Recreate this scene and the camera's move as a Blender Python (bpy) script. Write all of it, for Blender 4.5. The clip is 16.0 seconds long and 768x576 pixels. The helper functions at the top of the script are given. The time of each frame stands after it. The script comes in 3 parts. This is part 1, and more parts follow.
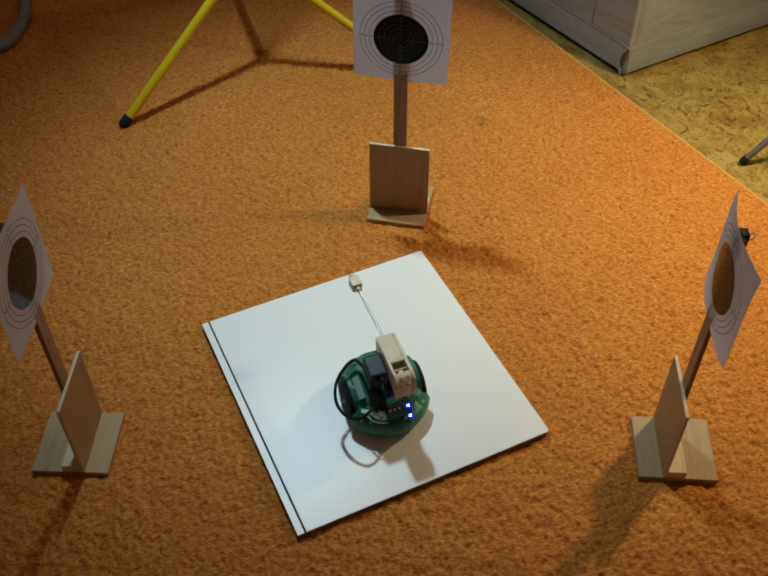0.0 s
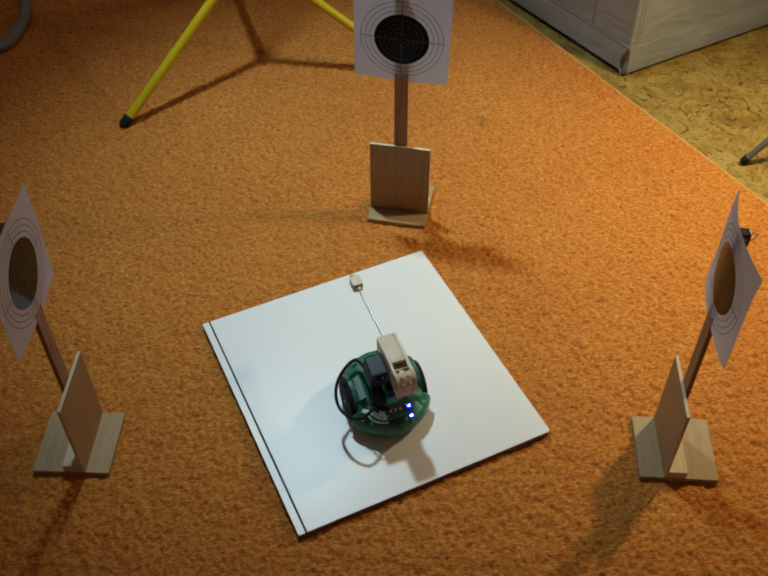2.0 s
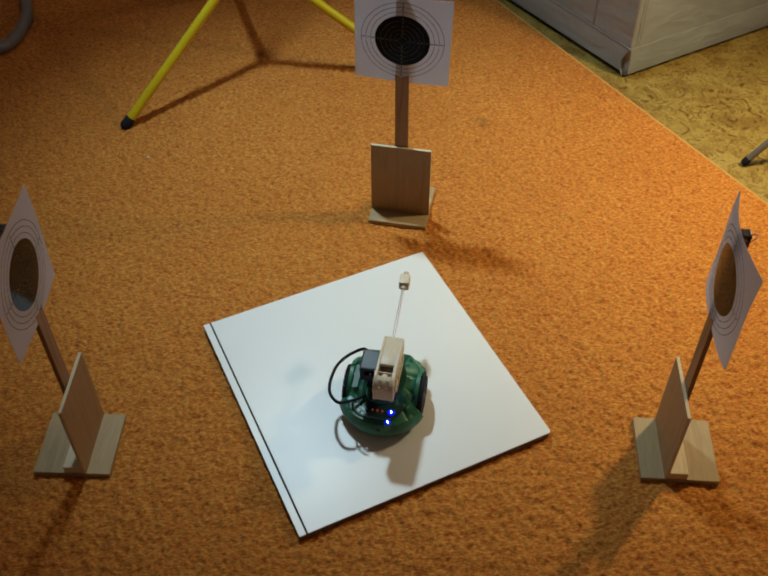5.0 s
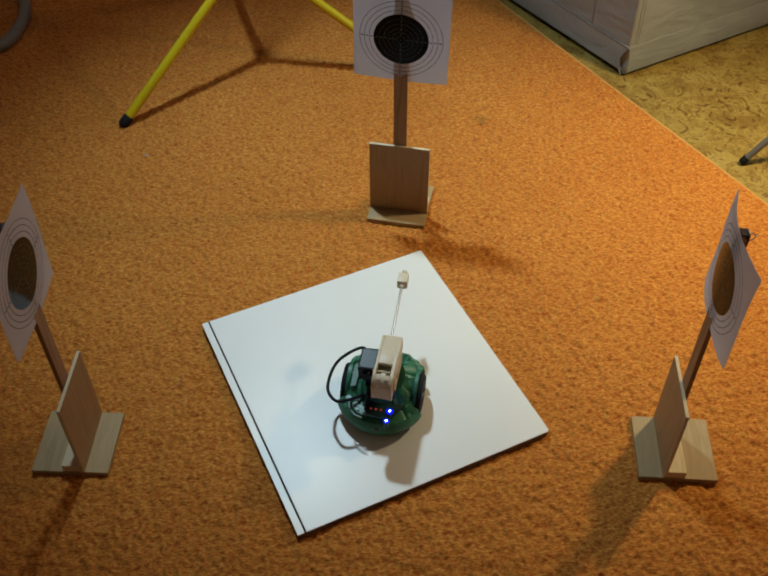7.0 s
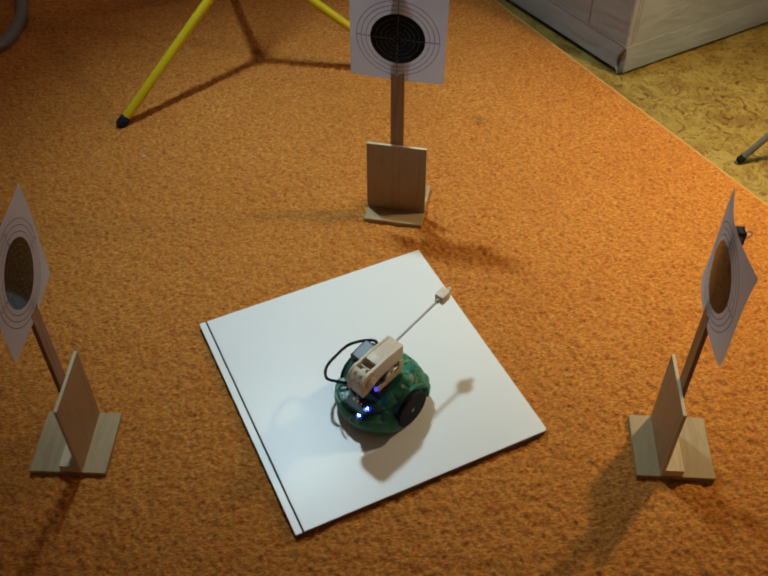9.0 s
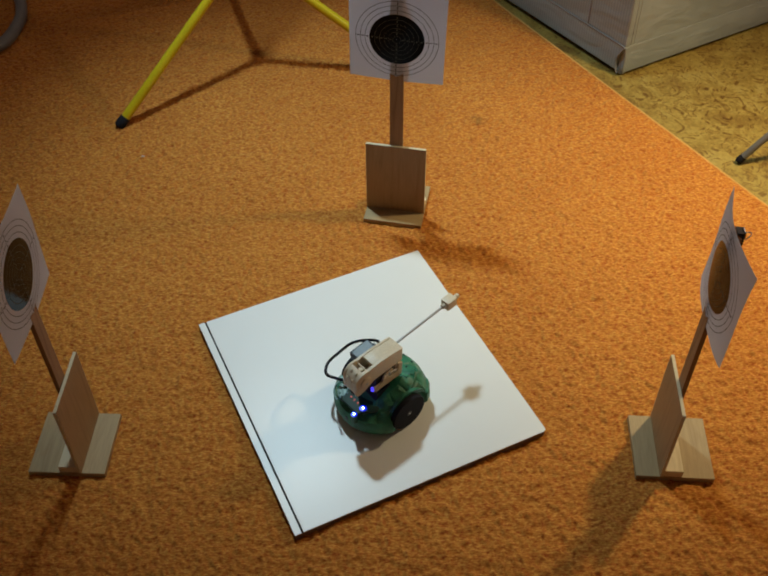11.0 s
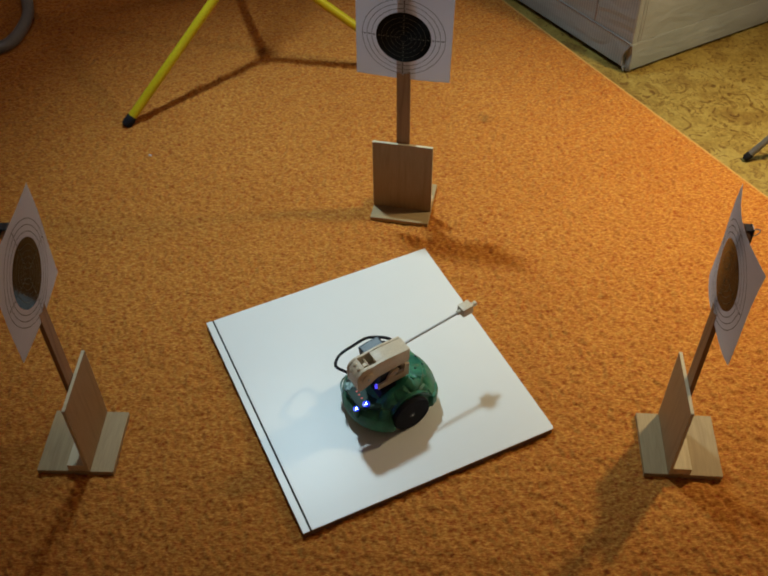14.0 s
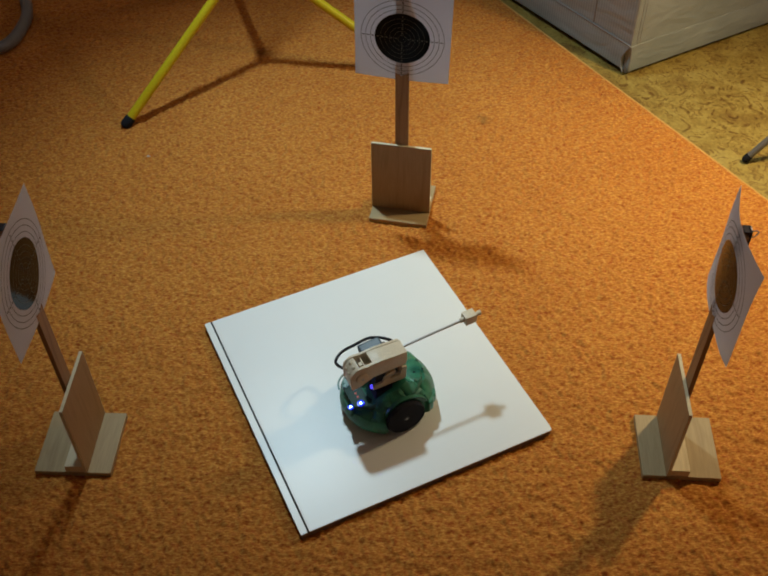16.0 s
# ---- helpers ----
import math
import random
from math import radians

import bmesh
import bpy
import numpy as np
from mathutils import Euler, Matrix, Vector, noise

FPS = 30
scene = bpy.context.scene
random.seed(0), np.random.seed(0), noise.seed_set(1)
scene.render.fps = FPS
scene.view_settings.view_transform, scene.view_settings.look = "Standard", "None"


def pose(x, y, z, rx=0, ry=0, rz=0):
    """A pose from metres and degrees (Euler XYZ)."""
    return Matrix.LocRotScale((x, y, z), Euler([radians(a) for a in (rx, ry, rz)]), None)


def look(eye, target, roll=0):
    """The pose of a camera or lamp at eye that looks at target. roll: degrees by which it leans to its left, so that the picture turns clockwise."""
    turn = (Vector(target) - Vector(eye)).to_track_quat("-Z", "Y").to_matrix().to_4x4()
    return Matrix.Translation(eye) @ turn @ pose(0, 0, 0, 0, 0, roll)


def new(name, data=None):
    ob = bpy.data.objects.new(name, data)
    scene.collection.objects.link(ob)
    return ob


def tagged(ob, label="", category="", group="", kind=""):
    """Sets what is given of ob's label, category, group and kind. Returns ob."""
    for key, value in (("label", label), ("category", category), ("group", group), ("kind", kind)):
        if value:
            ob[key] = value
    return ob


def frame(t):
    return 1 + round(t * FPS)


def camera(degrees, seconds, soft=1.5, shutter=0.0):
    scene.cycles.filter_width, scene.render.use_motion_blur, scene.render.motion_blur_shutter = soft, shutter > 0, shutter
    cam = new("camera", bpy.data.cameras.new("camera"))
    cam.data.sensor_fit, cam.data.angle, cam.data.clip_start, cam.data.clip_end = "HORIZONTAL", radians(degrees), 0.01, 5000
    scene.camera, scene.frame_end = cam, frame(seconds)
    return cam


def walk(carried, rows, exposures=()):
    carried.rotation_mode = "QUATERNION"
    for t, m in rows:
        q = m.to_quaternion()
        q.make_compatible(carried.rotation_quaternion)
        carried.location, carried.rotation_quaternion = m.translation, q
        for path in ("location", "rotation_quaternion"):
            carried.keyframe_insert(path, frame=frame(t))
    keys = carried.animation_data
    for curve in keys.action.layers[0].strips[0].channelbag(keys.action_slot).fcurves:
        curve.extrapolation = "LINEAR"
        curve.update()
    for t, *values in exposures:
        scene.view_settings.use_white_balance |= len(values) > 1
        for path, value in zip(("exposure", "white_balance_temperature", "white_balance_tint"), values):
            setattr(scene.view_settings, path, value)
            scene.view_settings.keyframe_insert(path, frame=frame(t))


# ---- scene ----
from mathutils.bvhtree import BVHTree

cam = camera(43.754, 16.0, soft=2.0)

# seconds, place in metres, turn in degrees
CAM = [
    (0, -0.0000, 0.0000, 1.5500, 43.343, 0.192, -0.204),
    (0.5, 0.0001, 0.0000, 1.5502, 43.383, 0.196, -0.203),
    (1, 0.0004, 0.0013, 1.5510, 43.379, 0.177, -0.151),
    (1.5, -0.0017, 0.0019, 1.5508, 43.321, 0.082, -0.142),
    (2, -0.0019, 0.0003, 1.5499, 43.339, 0.180, -0.210),
    (2.5, -0.0019, 0.0003, 1.5500, 43.338, 0.218, -0.201),
    (3, -0.0000, -0.0000, 1.5503, 43.383, 0.255, -0.147),
    (3.5, -0.0024, 0.0001, 1.5517, 43.402, 0.245, -0.198),
    (4, 0.0000, 0.0001, 1.5505, 43.420, 0.256, -0.147),
    (6.5, -0.0014, -0.0002, 1.5498, 43.348, 0.243, -0.203),
    (7, -0.0009, 0.0013, 1.5508, 43.293, 0.161, -0.209),
    (7.5, 0.0014, 0.0003, 1.5489, 43.314, 0.162, -0.215),
    (8, 0.0027, 0.0007, 1.5513, 43.208, 0.216, -0.305),
    (8.5, 0.0011, 0.0006, 1.5501, 43.234, 0.219, -0.355),
    (9, 0.0018, -0.0011, 1.5489, 43.348, 0.208, -0.374),
    (11.5, 0.0031, -0.0001, 1.5496, 43.351, 0.222, -0.405),
    (12, 0.0034, -0.0013, 1.5488, 43.425, 0.312, -0.368),
    (12.5, 0.0008, 0.0003, 1.5515, 43.356, 0.300, -0.304),
    (13, 0.0037, 0.0005, 1.5506, 43.306, 0.446, -0.277),
    (13.5, 0.0041, -0.0007, 1.5498, 43.270, 0.578, -0.219),
    (14, -0.0012, -0.0012, 1.5495, 43.262, 0.542, -0.280),
    (14.5, 0.0010, -0.0006, 1.5491, 43.296, 0.641, -0.245),
    (15, 0.0020, 0.0002, 1.5517, 43.272, 0.635, -0.247),
    (15.5, 0.0021, -0.0015, 1.5489, 43.399, 0.564, -0.223),
    (16, 0.0015, -0.0005, 1.5472, 43.367, 0.472, -0.237),
]
walk(cam, [(t, pose(*row)) for t, *row in CAM])

# ---- world, lamps, exposure ----
world = bpy.data.worlds.new("room_dark")
scene.world = world
world.use_nodes = True
world.node_tree.nodes["Background"].inputs[0].default_value = (0.02, 0.02, 0.024, 1)
world.node_tree.nodes["Background"].inputs[1].default_value = 1.0
scene.view_settings.exposure = 0.0

FLOOD_COOL = Vector((-0.375, 2.17, 2.03))
FLOOD_WARM = Vector((1.19, 1.79, 1.12))


def flood_light(name, eye, target, watts, colour, cone, radius):
    data = bpy.data.lights.new(name, "SPOT" if cone else "POINT")
    if cone:
        data.spot_size, data.spot_blend = radians(cone), 1.0
    data.shadow_soft_size = radius
    data.energy, data.color = watts, colour
    ob = new(name, data)
    ob.matrix_world = look(eye, target)
    return ob


COOL_AIM, WARM_AIM = (-0.01, 1.75, 0.0), (0.87, 1.68, 0.0)
# each lamp head gives a reflector's beam and a bare bulb's spill
flood_light("cool_flood_beam", FLOOD_COOL, COOL_AIM, 113.0, (0.645, 0.90, 1.0), 66, 0.062)
flood_light("cool_flood_spill", FLOOD_COOL, COOL_AIM, 6.2, (0.90, 0.84, 0.88), 0, 0.062)
flood_light("warm_flood_beam", FLOOD_WARM, WARM_AIM, 51.0, (1.0, 0.83, 0.44), 99, 0.05)
flood_light("warm_flood_spill", FLOOD_WARM, WARM_AIM, 12.0, (1.0, 0.72, 0.52), 0, 0.05)


# ---- materials ----
def material(name, rough=0.6, metal=0.0):
    m = bpy.data.materials.new(name)
    m.use_nodes = True
    b = m.node_tree.nodes["Principled BSDF"]
    b.inputs["Roughness"].default_value = rough
    b.inputs["Metallic"].default_value = metal
    return m, m.node_tree, b


def coords(nt, scale=(1, 1, 1), source="Object"):
    tc = nt.nodes.new("ShaderNodeTexCoord")
    mp = nt.nodes.new("ShaderNodeMapping")
    mp.inputs["Scale"].default_value = scale
    nt.links.new(tc.outputs[source], mp.inputs["Vector"])
    return mp.outputs["Vector"]


def noise_of(nt, vec, scale, detail=3.0, rough=0.55, distort=0.0):
    n = nt.nodes.new("ShaderNodeTexNoise")
    n.inputs["Scale"].default_value = scale
    n.inputs["Detail"].default_value = detail
    n.inputs["Roughness"].default_value = rough
    n.inputs["Distortion"].default_value = distort
    nt.links.new(vec, n.inputs["Vector"])
    return n.outputs["Fac"]


def ramp_of(nt, fac, stops):
    r = nt.nodes.new("ShaderNodeValToRGB")
    e = r.color_ramp.elements
    while len(e) < len(stops):
        e.new(0.5)
    for el, (p, c) in zip(e, stops):
        el.position, el.color = p, (*c, 1)
    nt.links.new(fac, r.inputs["Fac"])
    return r.outputs["Color"]


def blend(nt, a, b, fac, mode="MIX"):
    m = nt.nodes.new("ShaderNodeMix")
    m.data_type, m.blend_type = "RGBA", mode
    for sock, val in ((m.inputs["Factor"], fac), (m.inputs["A"], a), (m.inputs["B"], b)):
        if isinstance(val, (int, float)):
            sock.default_value = val
        elif isinstance(val, tuple):
            sock.default_value = (*val, 1)
        else:
            nt.links.new(val, sock)
    return m.outputs["Result"]


def bumped(nt, b, height, strength, distance):
    n = nt.nodes.new("ShaderNodeBump")
    n.inputs["Strength"].default_value = strength
    n.inputs["Distance"].default_value = distance
    nt.links.new(height, n.inputs["Height"])
    nt.links.new(n.outputs["Normal"], b.inputs["Normal"])


def two_scale(name, c1, c2, big, small, rough=0.6, metal=0.0, bump=0.15, dist=0.001, stretch=(1, 1, 1), spread=0.25):
    """A surface of two near colours, mottled at a large scale and grained at a small one."""
    m, nt, b = material(name, rough, metal)
    v = coords(nt, stretch)
    mott = ramp_of(nt, noise_of(nt, v, big), [(0.5 - spread, c1), (0.5 + spread, c2)])
    fine = noise_of(nt, v, small, 4.0)
    grain = ramp_of(nt, fine, [(0.3, (0.82, 0.82, 0.82)), (0.7, (1.0, 1.0, 1.0))])
    nt.links.new(blend(nt, mott, grain, 1.0, "MULTIPLY"), b.inputs["Base Color"])
    if bump:
        bumped(nt, b, fine, bump, dist)
    return m


def wood(name, light, dark, rough=0.6, along="z"):
    m, nt, b = material(name, rough)
    v = coords(nt, (9, 9, 0.8) if along == "z" else (9, 0.8, 9))
    fig = noise_of(nt, v, 6.0, 4.0, 0.6, 0.8)
    fine = noise_of(nt, coords(nt, (60, 60, 3) if along == "z" else (60, 3, 60)), 8.0, 3.0)
    base = ramp_of(nt, fig, [(0.3, dark), (0.52, light), (0.75, tuple(0.5 * (a + c) for a, c in zip(light, dark)))])
    streak = ramp_of(nt, fine, [(0.35, (0.75, 0.72, 0.68)), (0.6, (1, 1, 1))])
    info = nt.nodes.new("ShaderNodeObjectInfo")
    tint = ramp_of(nt, info.outputs["Random"], [(0.0, (0.9, 0.88, 0.86)), (1.0, (1, 1, 1))])
    c = blend(nt, blend(nt, base, streak, 0.4, "MULTIPLY"), tint, 1.0, "MULTIPLY")
    nt.links.new(c, b.inputs["Base Color"])
    bumped(nt, b, fine, 0.15, 0.0006)
    return m


STAIN = (0.267, 2.068)


def carpet_material():
    m, nt, b = material("orange_pile", 0.95)
    v = coords(nt)
    rows = coords(nt, (0.60, 1.45, 1))
    tuft = noise_of(nt, rows, 190.0, 3.0, 0.62)
    strand = noise_of(nt, v, 480.0, 2.0, 0.6)
    patch = noise_of(nt, v, 2.6, 4.0, 0.6)
    spots = noise_of(nt, rows, 34.0, 3.0, 0.65)
    base = ramp_of(nt, tuft, [(0.33, (0.33, 0.068, 0.016)), (0.43, (0.455, 0.148, 0.028)), (0.54, (0.56, 0.224, 0.040)), (0.68, (0.70, 0.345, 0.078))])
    wear = ramp_of(nt, patch, [(0.3, (0.88, 0.82, 0.78)), (0.65, (1, 1, 1))])
    fleck = ramp_of(nt, spots, [(0.28, (0.80, 0.72, 0.68)), (0.42, (1, 1, 1))])
    c = blend(nt, blend(nt, base, wear, 0.8, "MULTIPLY"), fleck, 0.15, "MULTIPLY")
    # one small old grey stain
    spot = nt.nodes.new("ShaderNodeVectorMath")
    spot.operation = "DISTANCE"
    wob = nt.nodes.new("ShaderNodeVectorMath")
    wob.operation = "ADD"
    near = nt.nodes.new("ShaderNodeTexNoise")
    near.inputs["Scale"].default_value = 40.0
    scl = nt.nodes.new("ShaderNodeVectorMath")
    scl.operation = "SCALE"
    scl.inputs["Scale"].default_value = 0.05
    nt.links.new(v, near.inputs["Vector"])
    nt.links.new(near.outputs["Color"], scl.inputs[0])
    nt.links.new(v, wob.inputs[0])
    nt.links.new(scl.outputs["Vector"], wob.inputs[1])
    nt.links.new(wob.outputs["Vector"], spot.inputs[0])
    spot.inputs[1].default_value = (STAIN[0] + 0.025, STAIN[1] + 0.025, 0.029)
    old = ramp_of(nt, spot.outputs["Value"], [(0.010, (0.62, 0.70, 0.85)), (0.022, (1, 1, 1))])
    c = blend(nt, c, old, 1.0, "MULTIPLY")
    nt.links.new(c, b.inputs["Base Color"])
    b.inputs["Specular IOR Level"].default_value = 0.1
    b.inputs["Sheen Weight"].default_value = 0.5
    b.inputs["Sheen Roughness"].default_value = 0.4
    b.inputs["Sheen Tint"].default_value = (1.0, 0.64, 0.34, 1.0)
    bumped(nt, b, strand, 0.5, 0.0016)
    return m


def olive_material():
    m, nt, b = material("marbled_olive_floor", 0.5)
    v = coords(nt)
    swirl = noise_of(nt, v, 11.0, 6.0, 0.68, 0.9)
    vein = noise_of(nt, v, 19.0, 2.0, 0.5, 1.9)
    fine = noise_of(nt, v, 120.0, 3.0)
    ground = ramp_of(nt, swirl, [(0.28, (0.17, 0.080, 0.016)), (0.42, (0.28, 0.178, 0.035)), (0.55, (0.365, 0.255, 0.058)), (0.75, (0.44, 0.335, 0.10))])
    brown = ramp_of(nt, vein, [(0.32, (0.50, 0.36, 0.26)), (0.39, (1, 1, 1)), (0.58, (1, 1, 1)), (0.615, (0.46, 0.32, 0.22)), (0.65, (0.95, 0.9, 0.85))])
    base = blend(nt, ground, brown, 0.95, "MULTIPLY")
    grain = ramp_of(nt, fine, [(0.3, (0.72, 0.70, 0.66)), (0.65, (1, 1, 1))])
    nt.links.new(blend(nt, base, grain, 0.9, "MULTIPLY"), b.inputs["Base Color"])
    bumped(nt, b, fine, 0.25, 0.001)
    return m


def glowing(name, colour, strength):
    m, nt, b = material(name, 0.3)
    b.inputs["Base Color"].default_value = (*colour, 1)
    b.inputs["Emission Color"].default_value = (*colour, 1)
    b.inputs["Emission Strength"].default_value = strength
    return m


def fabric_material(name, c1, c2):
    m, nt, b = material(name, 0.9)
    v = coords(nt)
    w1 = nt.nodes.new("ShaderNodeTexWave")
    w1.wave_type, w1.bands_direction = "BANDS", "X"
    w1.inputs["Scale"].default_value = 60.0
    w1.inputs["Distortion"].default_value = 1.5
    nt.links.new(v, w1.inputs["Vector"])
    rib = ramp_of(nt, w1.outputs["Fac"], [(0.0, (0.80, 0.80, 0.80)), (1.0, (1, 1, 1))])
    big = ramp_of(nt, noise_of(nt, v, 5.0, 4.0), [(0.3, c1), (0.7, c2)])
    fine = noise_of(nt, v, 350.0, 2.0)
    nt.links.new(blend(nt, big, rib, 0.9, "MULTIPLY"), b.inputs["Base Color"])
    # slack folds in the cloth over its fine weave
    fold = noise_of(nt, coords(nt, (1, 1, 2.2)), 9.0, 2.0, 0.5, 0.4)
    sag = nt.nodes.new("ShaderNodeMath")
    sag.operation = "MULTIPLY_ADD"
    sag.inputs[1].default_value = 12.0
    nt.links.new(fold, sag.inputs[0])
    nt.links.new(fine, sag.inputs[2])
    bumped(nt, b, sag.outputs["Value"], 0.5, 0.0012)
    return m


def shell_material():
    m, nt, b = material("green_translucent_plastic", 0.46)
    v = coords(nt)
    cloud = noise_of(nt, v, 28.0, 4.0, 0.6, 0.6)
    fine = noise_of(nt, v, 400.0, 2.0)
    c = ramp_of(nt, cloud, [(0.3, (0.012, 0.095, 0.056)), (0.5, (0.022, 0.172, 0.094)), (0.72, (0.046, 0.265, 0.135))])
    nt.links.new(c, b.inputs["Base Color"])
    b.inputs["Coat Weight"].default_value = 0.06
    b.inputs["Coat Roughness"].default_value = 0.2
    bumped(nt, b, fine, 0.05, 0.0004)
    return m


def paper_material():
    m, nt, b = material("thin_white_paper", 0.8)
    v = coords(nt)
    c = ramp_of(nt, noise_of(nt, v, 9.0, 3.0), [(0.3, (0.84, 0.85, 0.92)), (0.7, (0.88, 0.89, 0.95))])
    nt.links.new(c, b.inputs["Base Color"])
    bumped(nt, b, noise_of(nt, v, 60.0, 3.0), 0.1, 0.001)
    glow = nt.nodes.new("ShaderNodeBsdfTranslucent")
    nt.links.new(c, glow.inputs["Color"])
    mix = nt.nodes.new("ShaderNodeMixShader")
    mix.inputs["Fac"].default_value = 0.5
    nt.links.new(b.outputs["BSDF"], mix.inputs[1])
    nt.links.new(glow.outputs["BSDF"], mix.inputs[2])
    nt.links.new(mix.outputs["Shader"], nt.nodes["Material Output"].inputs["Surface"])
    return m


def laminate_material():
    m, nt, b = material("white_laminate", 0.36)
    v = coords(nt)
    cloud = ramp_of(nt, noise_of(nt, v, 5.0, 3.0), [(0.3, (0.79, 0.79, 0.775)), (0.7, (0.815, 0.815, 0.80))])
    scuff = ramp_of(nt, noise_of(nt, v, 38.0, 5.0, 0.7), [(0.22, (0.72, 0.70, 0.66)), (0.30, (1, 1, 1))])
    nt.links.new(blend(nt, cloud, scuff, 0.6, "MULTIPLY"), b.inputs["Base Color"])
    b.inputs["Specular IOR Level"].default_value = 0.65
    return m


MAT_CARPET = carpet_material()
MAT_OLIVE = olive_material()
MAT_HEM = two_scale("yellow_binding_yarn", (0.55, 0.30, 0.07), (0.68, 0.40, 0.11), 30.0, 400.0, 0.9, bump=0.4)
MAT_WALL = two_scale("cream_wall_paint", (0.76, 0.75, 0.75), (0.81, 0.80, 0.80), 2.0, 90.0, 0.85, bump=0.1)
MAT_CEIL = two_scale("white_ceiling_paint", (0.80, 0.80, 0.79), (0.84, 0.84, 0.83), 2.0, 90.0, 0.9, bump=0.1)
MAT_LAMINATE = laminate_material()
MAT_CHIP = two_scale("raw_chipboard_edge", (0.16, 0.10, 0.07), (0.26, 0.17, 0.11), 60.0, 300.0, 0.8, bump=0.5)
MAT_GROOVE = two_scale("dark_groove", (0.012, 0.012, 0.012), (0.02, 0.02, 0.02), 30.0, 200.0, 0.7)
MAT_PLYFLAT = wood("pale_plywood_flat", (0.46, 0.33, 0.165), (0.38, 0.26, 0.125), along="y")
MAT_BROWNPLY = wood("brown_plywood", (0.42, 0.255, 0.115), (0.33, 0.185, 0.078))
MAT_PLYEDGE = two_scale("plywood_edge", (0.68, 0.57, 0.36), (0.78, 0.67, 0.45), 40.0, 300.0, 0.75, stretch=(1, 1, 6))
MAT_LATH = wood("brown_lath", (0.40, 0.205, 0.080), (0.28, 0.135, 0.050))
MAT_BATTEN = wood("cream_batten", (0.78, 0.66, 0.44), (0.68, 0.55, 0.34), along="y")
MAT_PAPER = paper_material()
MAT_INK = two_scale("black_print", (0.006, 0.006, 0.008), (0.012, 0.012, 0.013), 25.0, 220.0, 0.08, bump=0.0)
MAT_INK.node_tree.nodes["Principled BSDF"].inputs["Specular IOR Level"].default_value = 0.09
MAT_RINGINK = two_scale("grey_ring_print", (0.075, 0.065, 0.07), (0.11, 0.10, 0.10), 60.0, 300.0, 0.7, bump=0)
MAT_PALELINE = two_scale("pale_ring_print", (0.085, 0.08, 0.06), (0.15, 0.14, 0.10), 40.0, 260.0, 0.6, bump=0)
MAT_SHELL = shell_material()
MAT_FACET = two_scale("paler_green_plastic", (0.035, 0.20, 0.105), (0.06, 0.27, 0.15), 40.0, 300.0, 0.45, bump=0)
MAT_DARKGREEN = two_scale("dark_green_deck", (0.006, 0.030, 0.022), (0.014, 0.065, 0.042), 40.0, 300.0, 0.5)
MAT_DARKGREEN.node_tree.nodes["Principled BSDF"].inputs["Specular IOR Level"].default_value = 0.25
MAT_TEAL = two_scale("pale_teal_label", (0.24, 0.40, 0.37), (0.36, 0.53, 0.49), 50.0, 300.0, 0.4, bump=0)
MAT_RUBBER = two_scale("black_rubber", (0.014, 0.014, 0.019), (0.024, 0.024, 0.031), 40.0, 300.0, 0.85)
MAT_RUBBER.node_tree.nodes["Principled BSDF"].inputs["Specular IOR Level"].default_value = 0.2
MAT_BLACKPLASTIC = two_scale("black_plastic", (0.016, 0.018, 0.026), (0.028, 0.030, 0.042), 40.0, 300.0, 0.32)
MAT_SERVOCASE = two_scale("matt_black_case", (0.013, 0.015, 0.022), (0.022, 0.025, 0.034), 40.0, 300.0, 0.55)
MAT_SERVOCASE.node_tree.nodes["Principled BSDF"].inputs["Specular IOR Level"].default_value = 0.25
MAT_BEIGE = two_scale("cream_moulded_plastic", (0.74, 0.62, 0.44), (0.82, 0.71, 0.53), 30.0, 400.0, 0.42, bump=0.04)
MAT_STEEL = two_scale("brushed_steel", (0.55, 0.55, 0.54), (0.66, 0.66, 0.65), 60.0, 500.0, 0.32, 0.55, bump=0.02)
MAT_SERVOLABEL = two_scale("servo_label", (0.034, 0.048, 0.062), (0.055, 0.075, 0.092), 60.0, 300.0, 0.36, bump=0)
MAT_SERVOLABEL.node_tree.nodes["Principled BSDF"].inputs["Specular IOR Level"].default_value = 0.3
MAT_YELLOW = two_scale("yellow_enamel", (0.62, 0.46, 0.006), (0.70, 0.55, 0.012), 8.0, 200.0, 0.35, bump=0.05)
MAT_GREYTUBE = two_scale("grey_painted_tube", (0.15, 0.147, 0.14), (0.22, 0.213, 0.20), 10.0, 200.0, 0.28, bump=0.05)
MAT_SOFA = fabric_material("grey_blue_upholstery", (0.31, 0.345, 0.345), (0.39, 0.42, 0.42))
MAT_PIPING = two_scale("grey_piping", (0.28, 0.28, 0.28), (0.34, 0.34, 0.33), 30.0, 300.0, 0.9)
MAT_BLUELED = glowing("blue_led", (0.08, 0.17, 1.0), 70.0)
# dim emission that imitates the blue halo round the lamps
MAT_BLUEHALO = glowing("blue_led_halo", (0.004, 0.018, 1.0), 0.26)
MAT_BLUEGLOW = glowing("violet_blue_led", (0.08, 0.06, 1.0), 1.2)
MAT_REDLED = glowing("red_led", (0.9, 0.10, 0.06), 0.2)


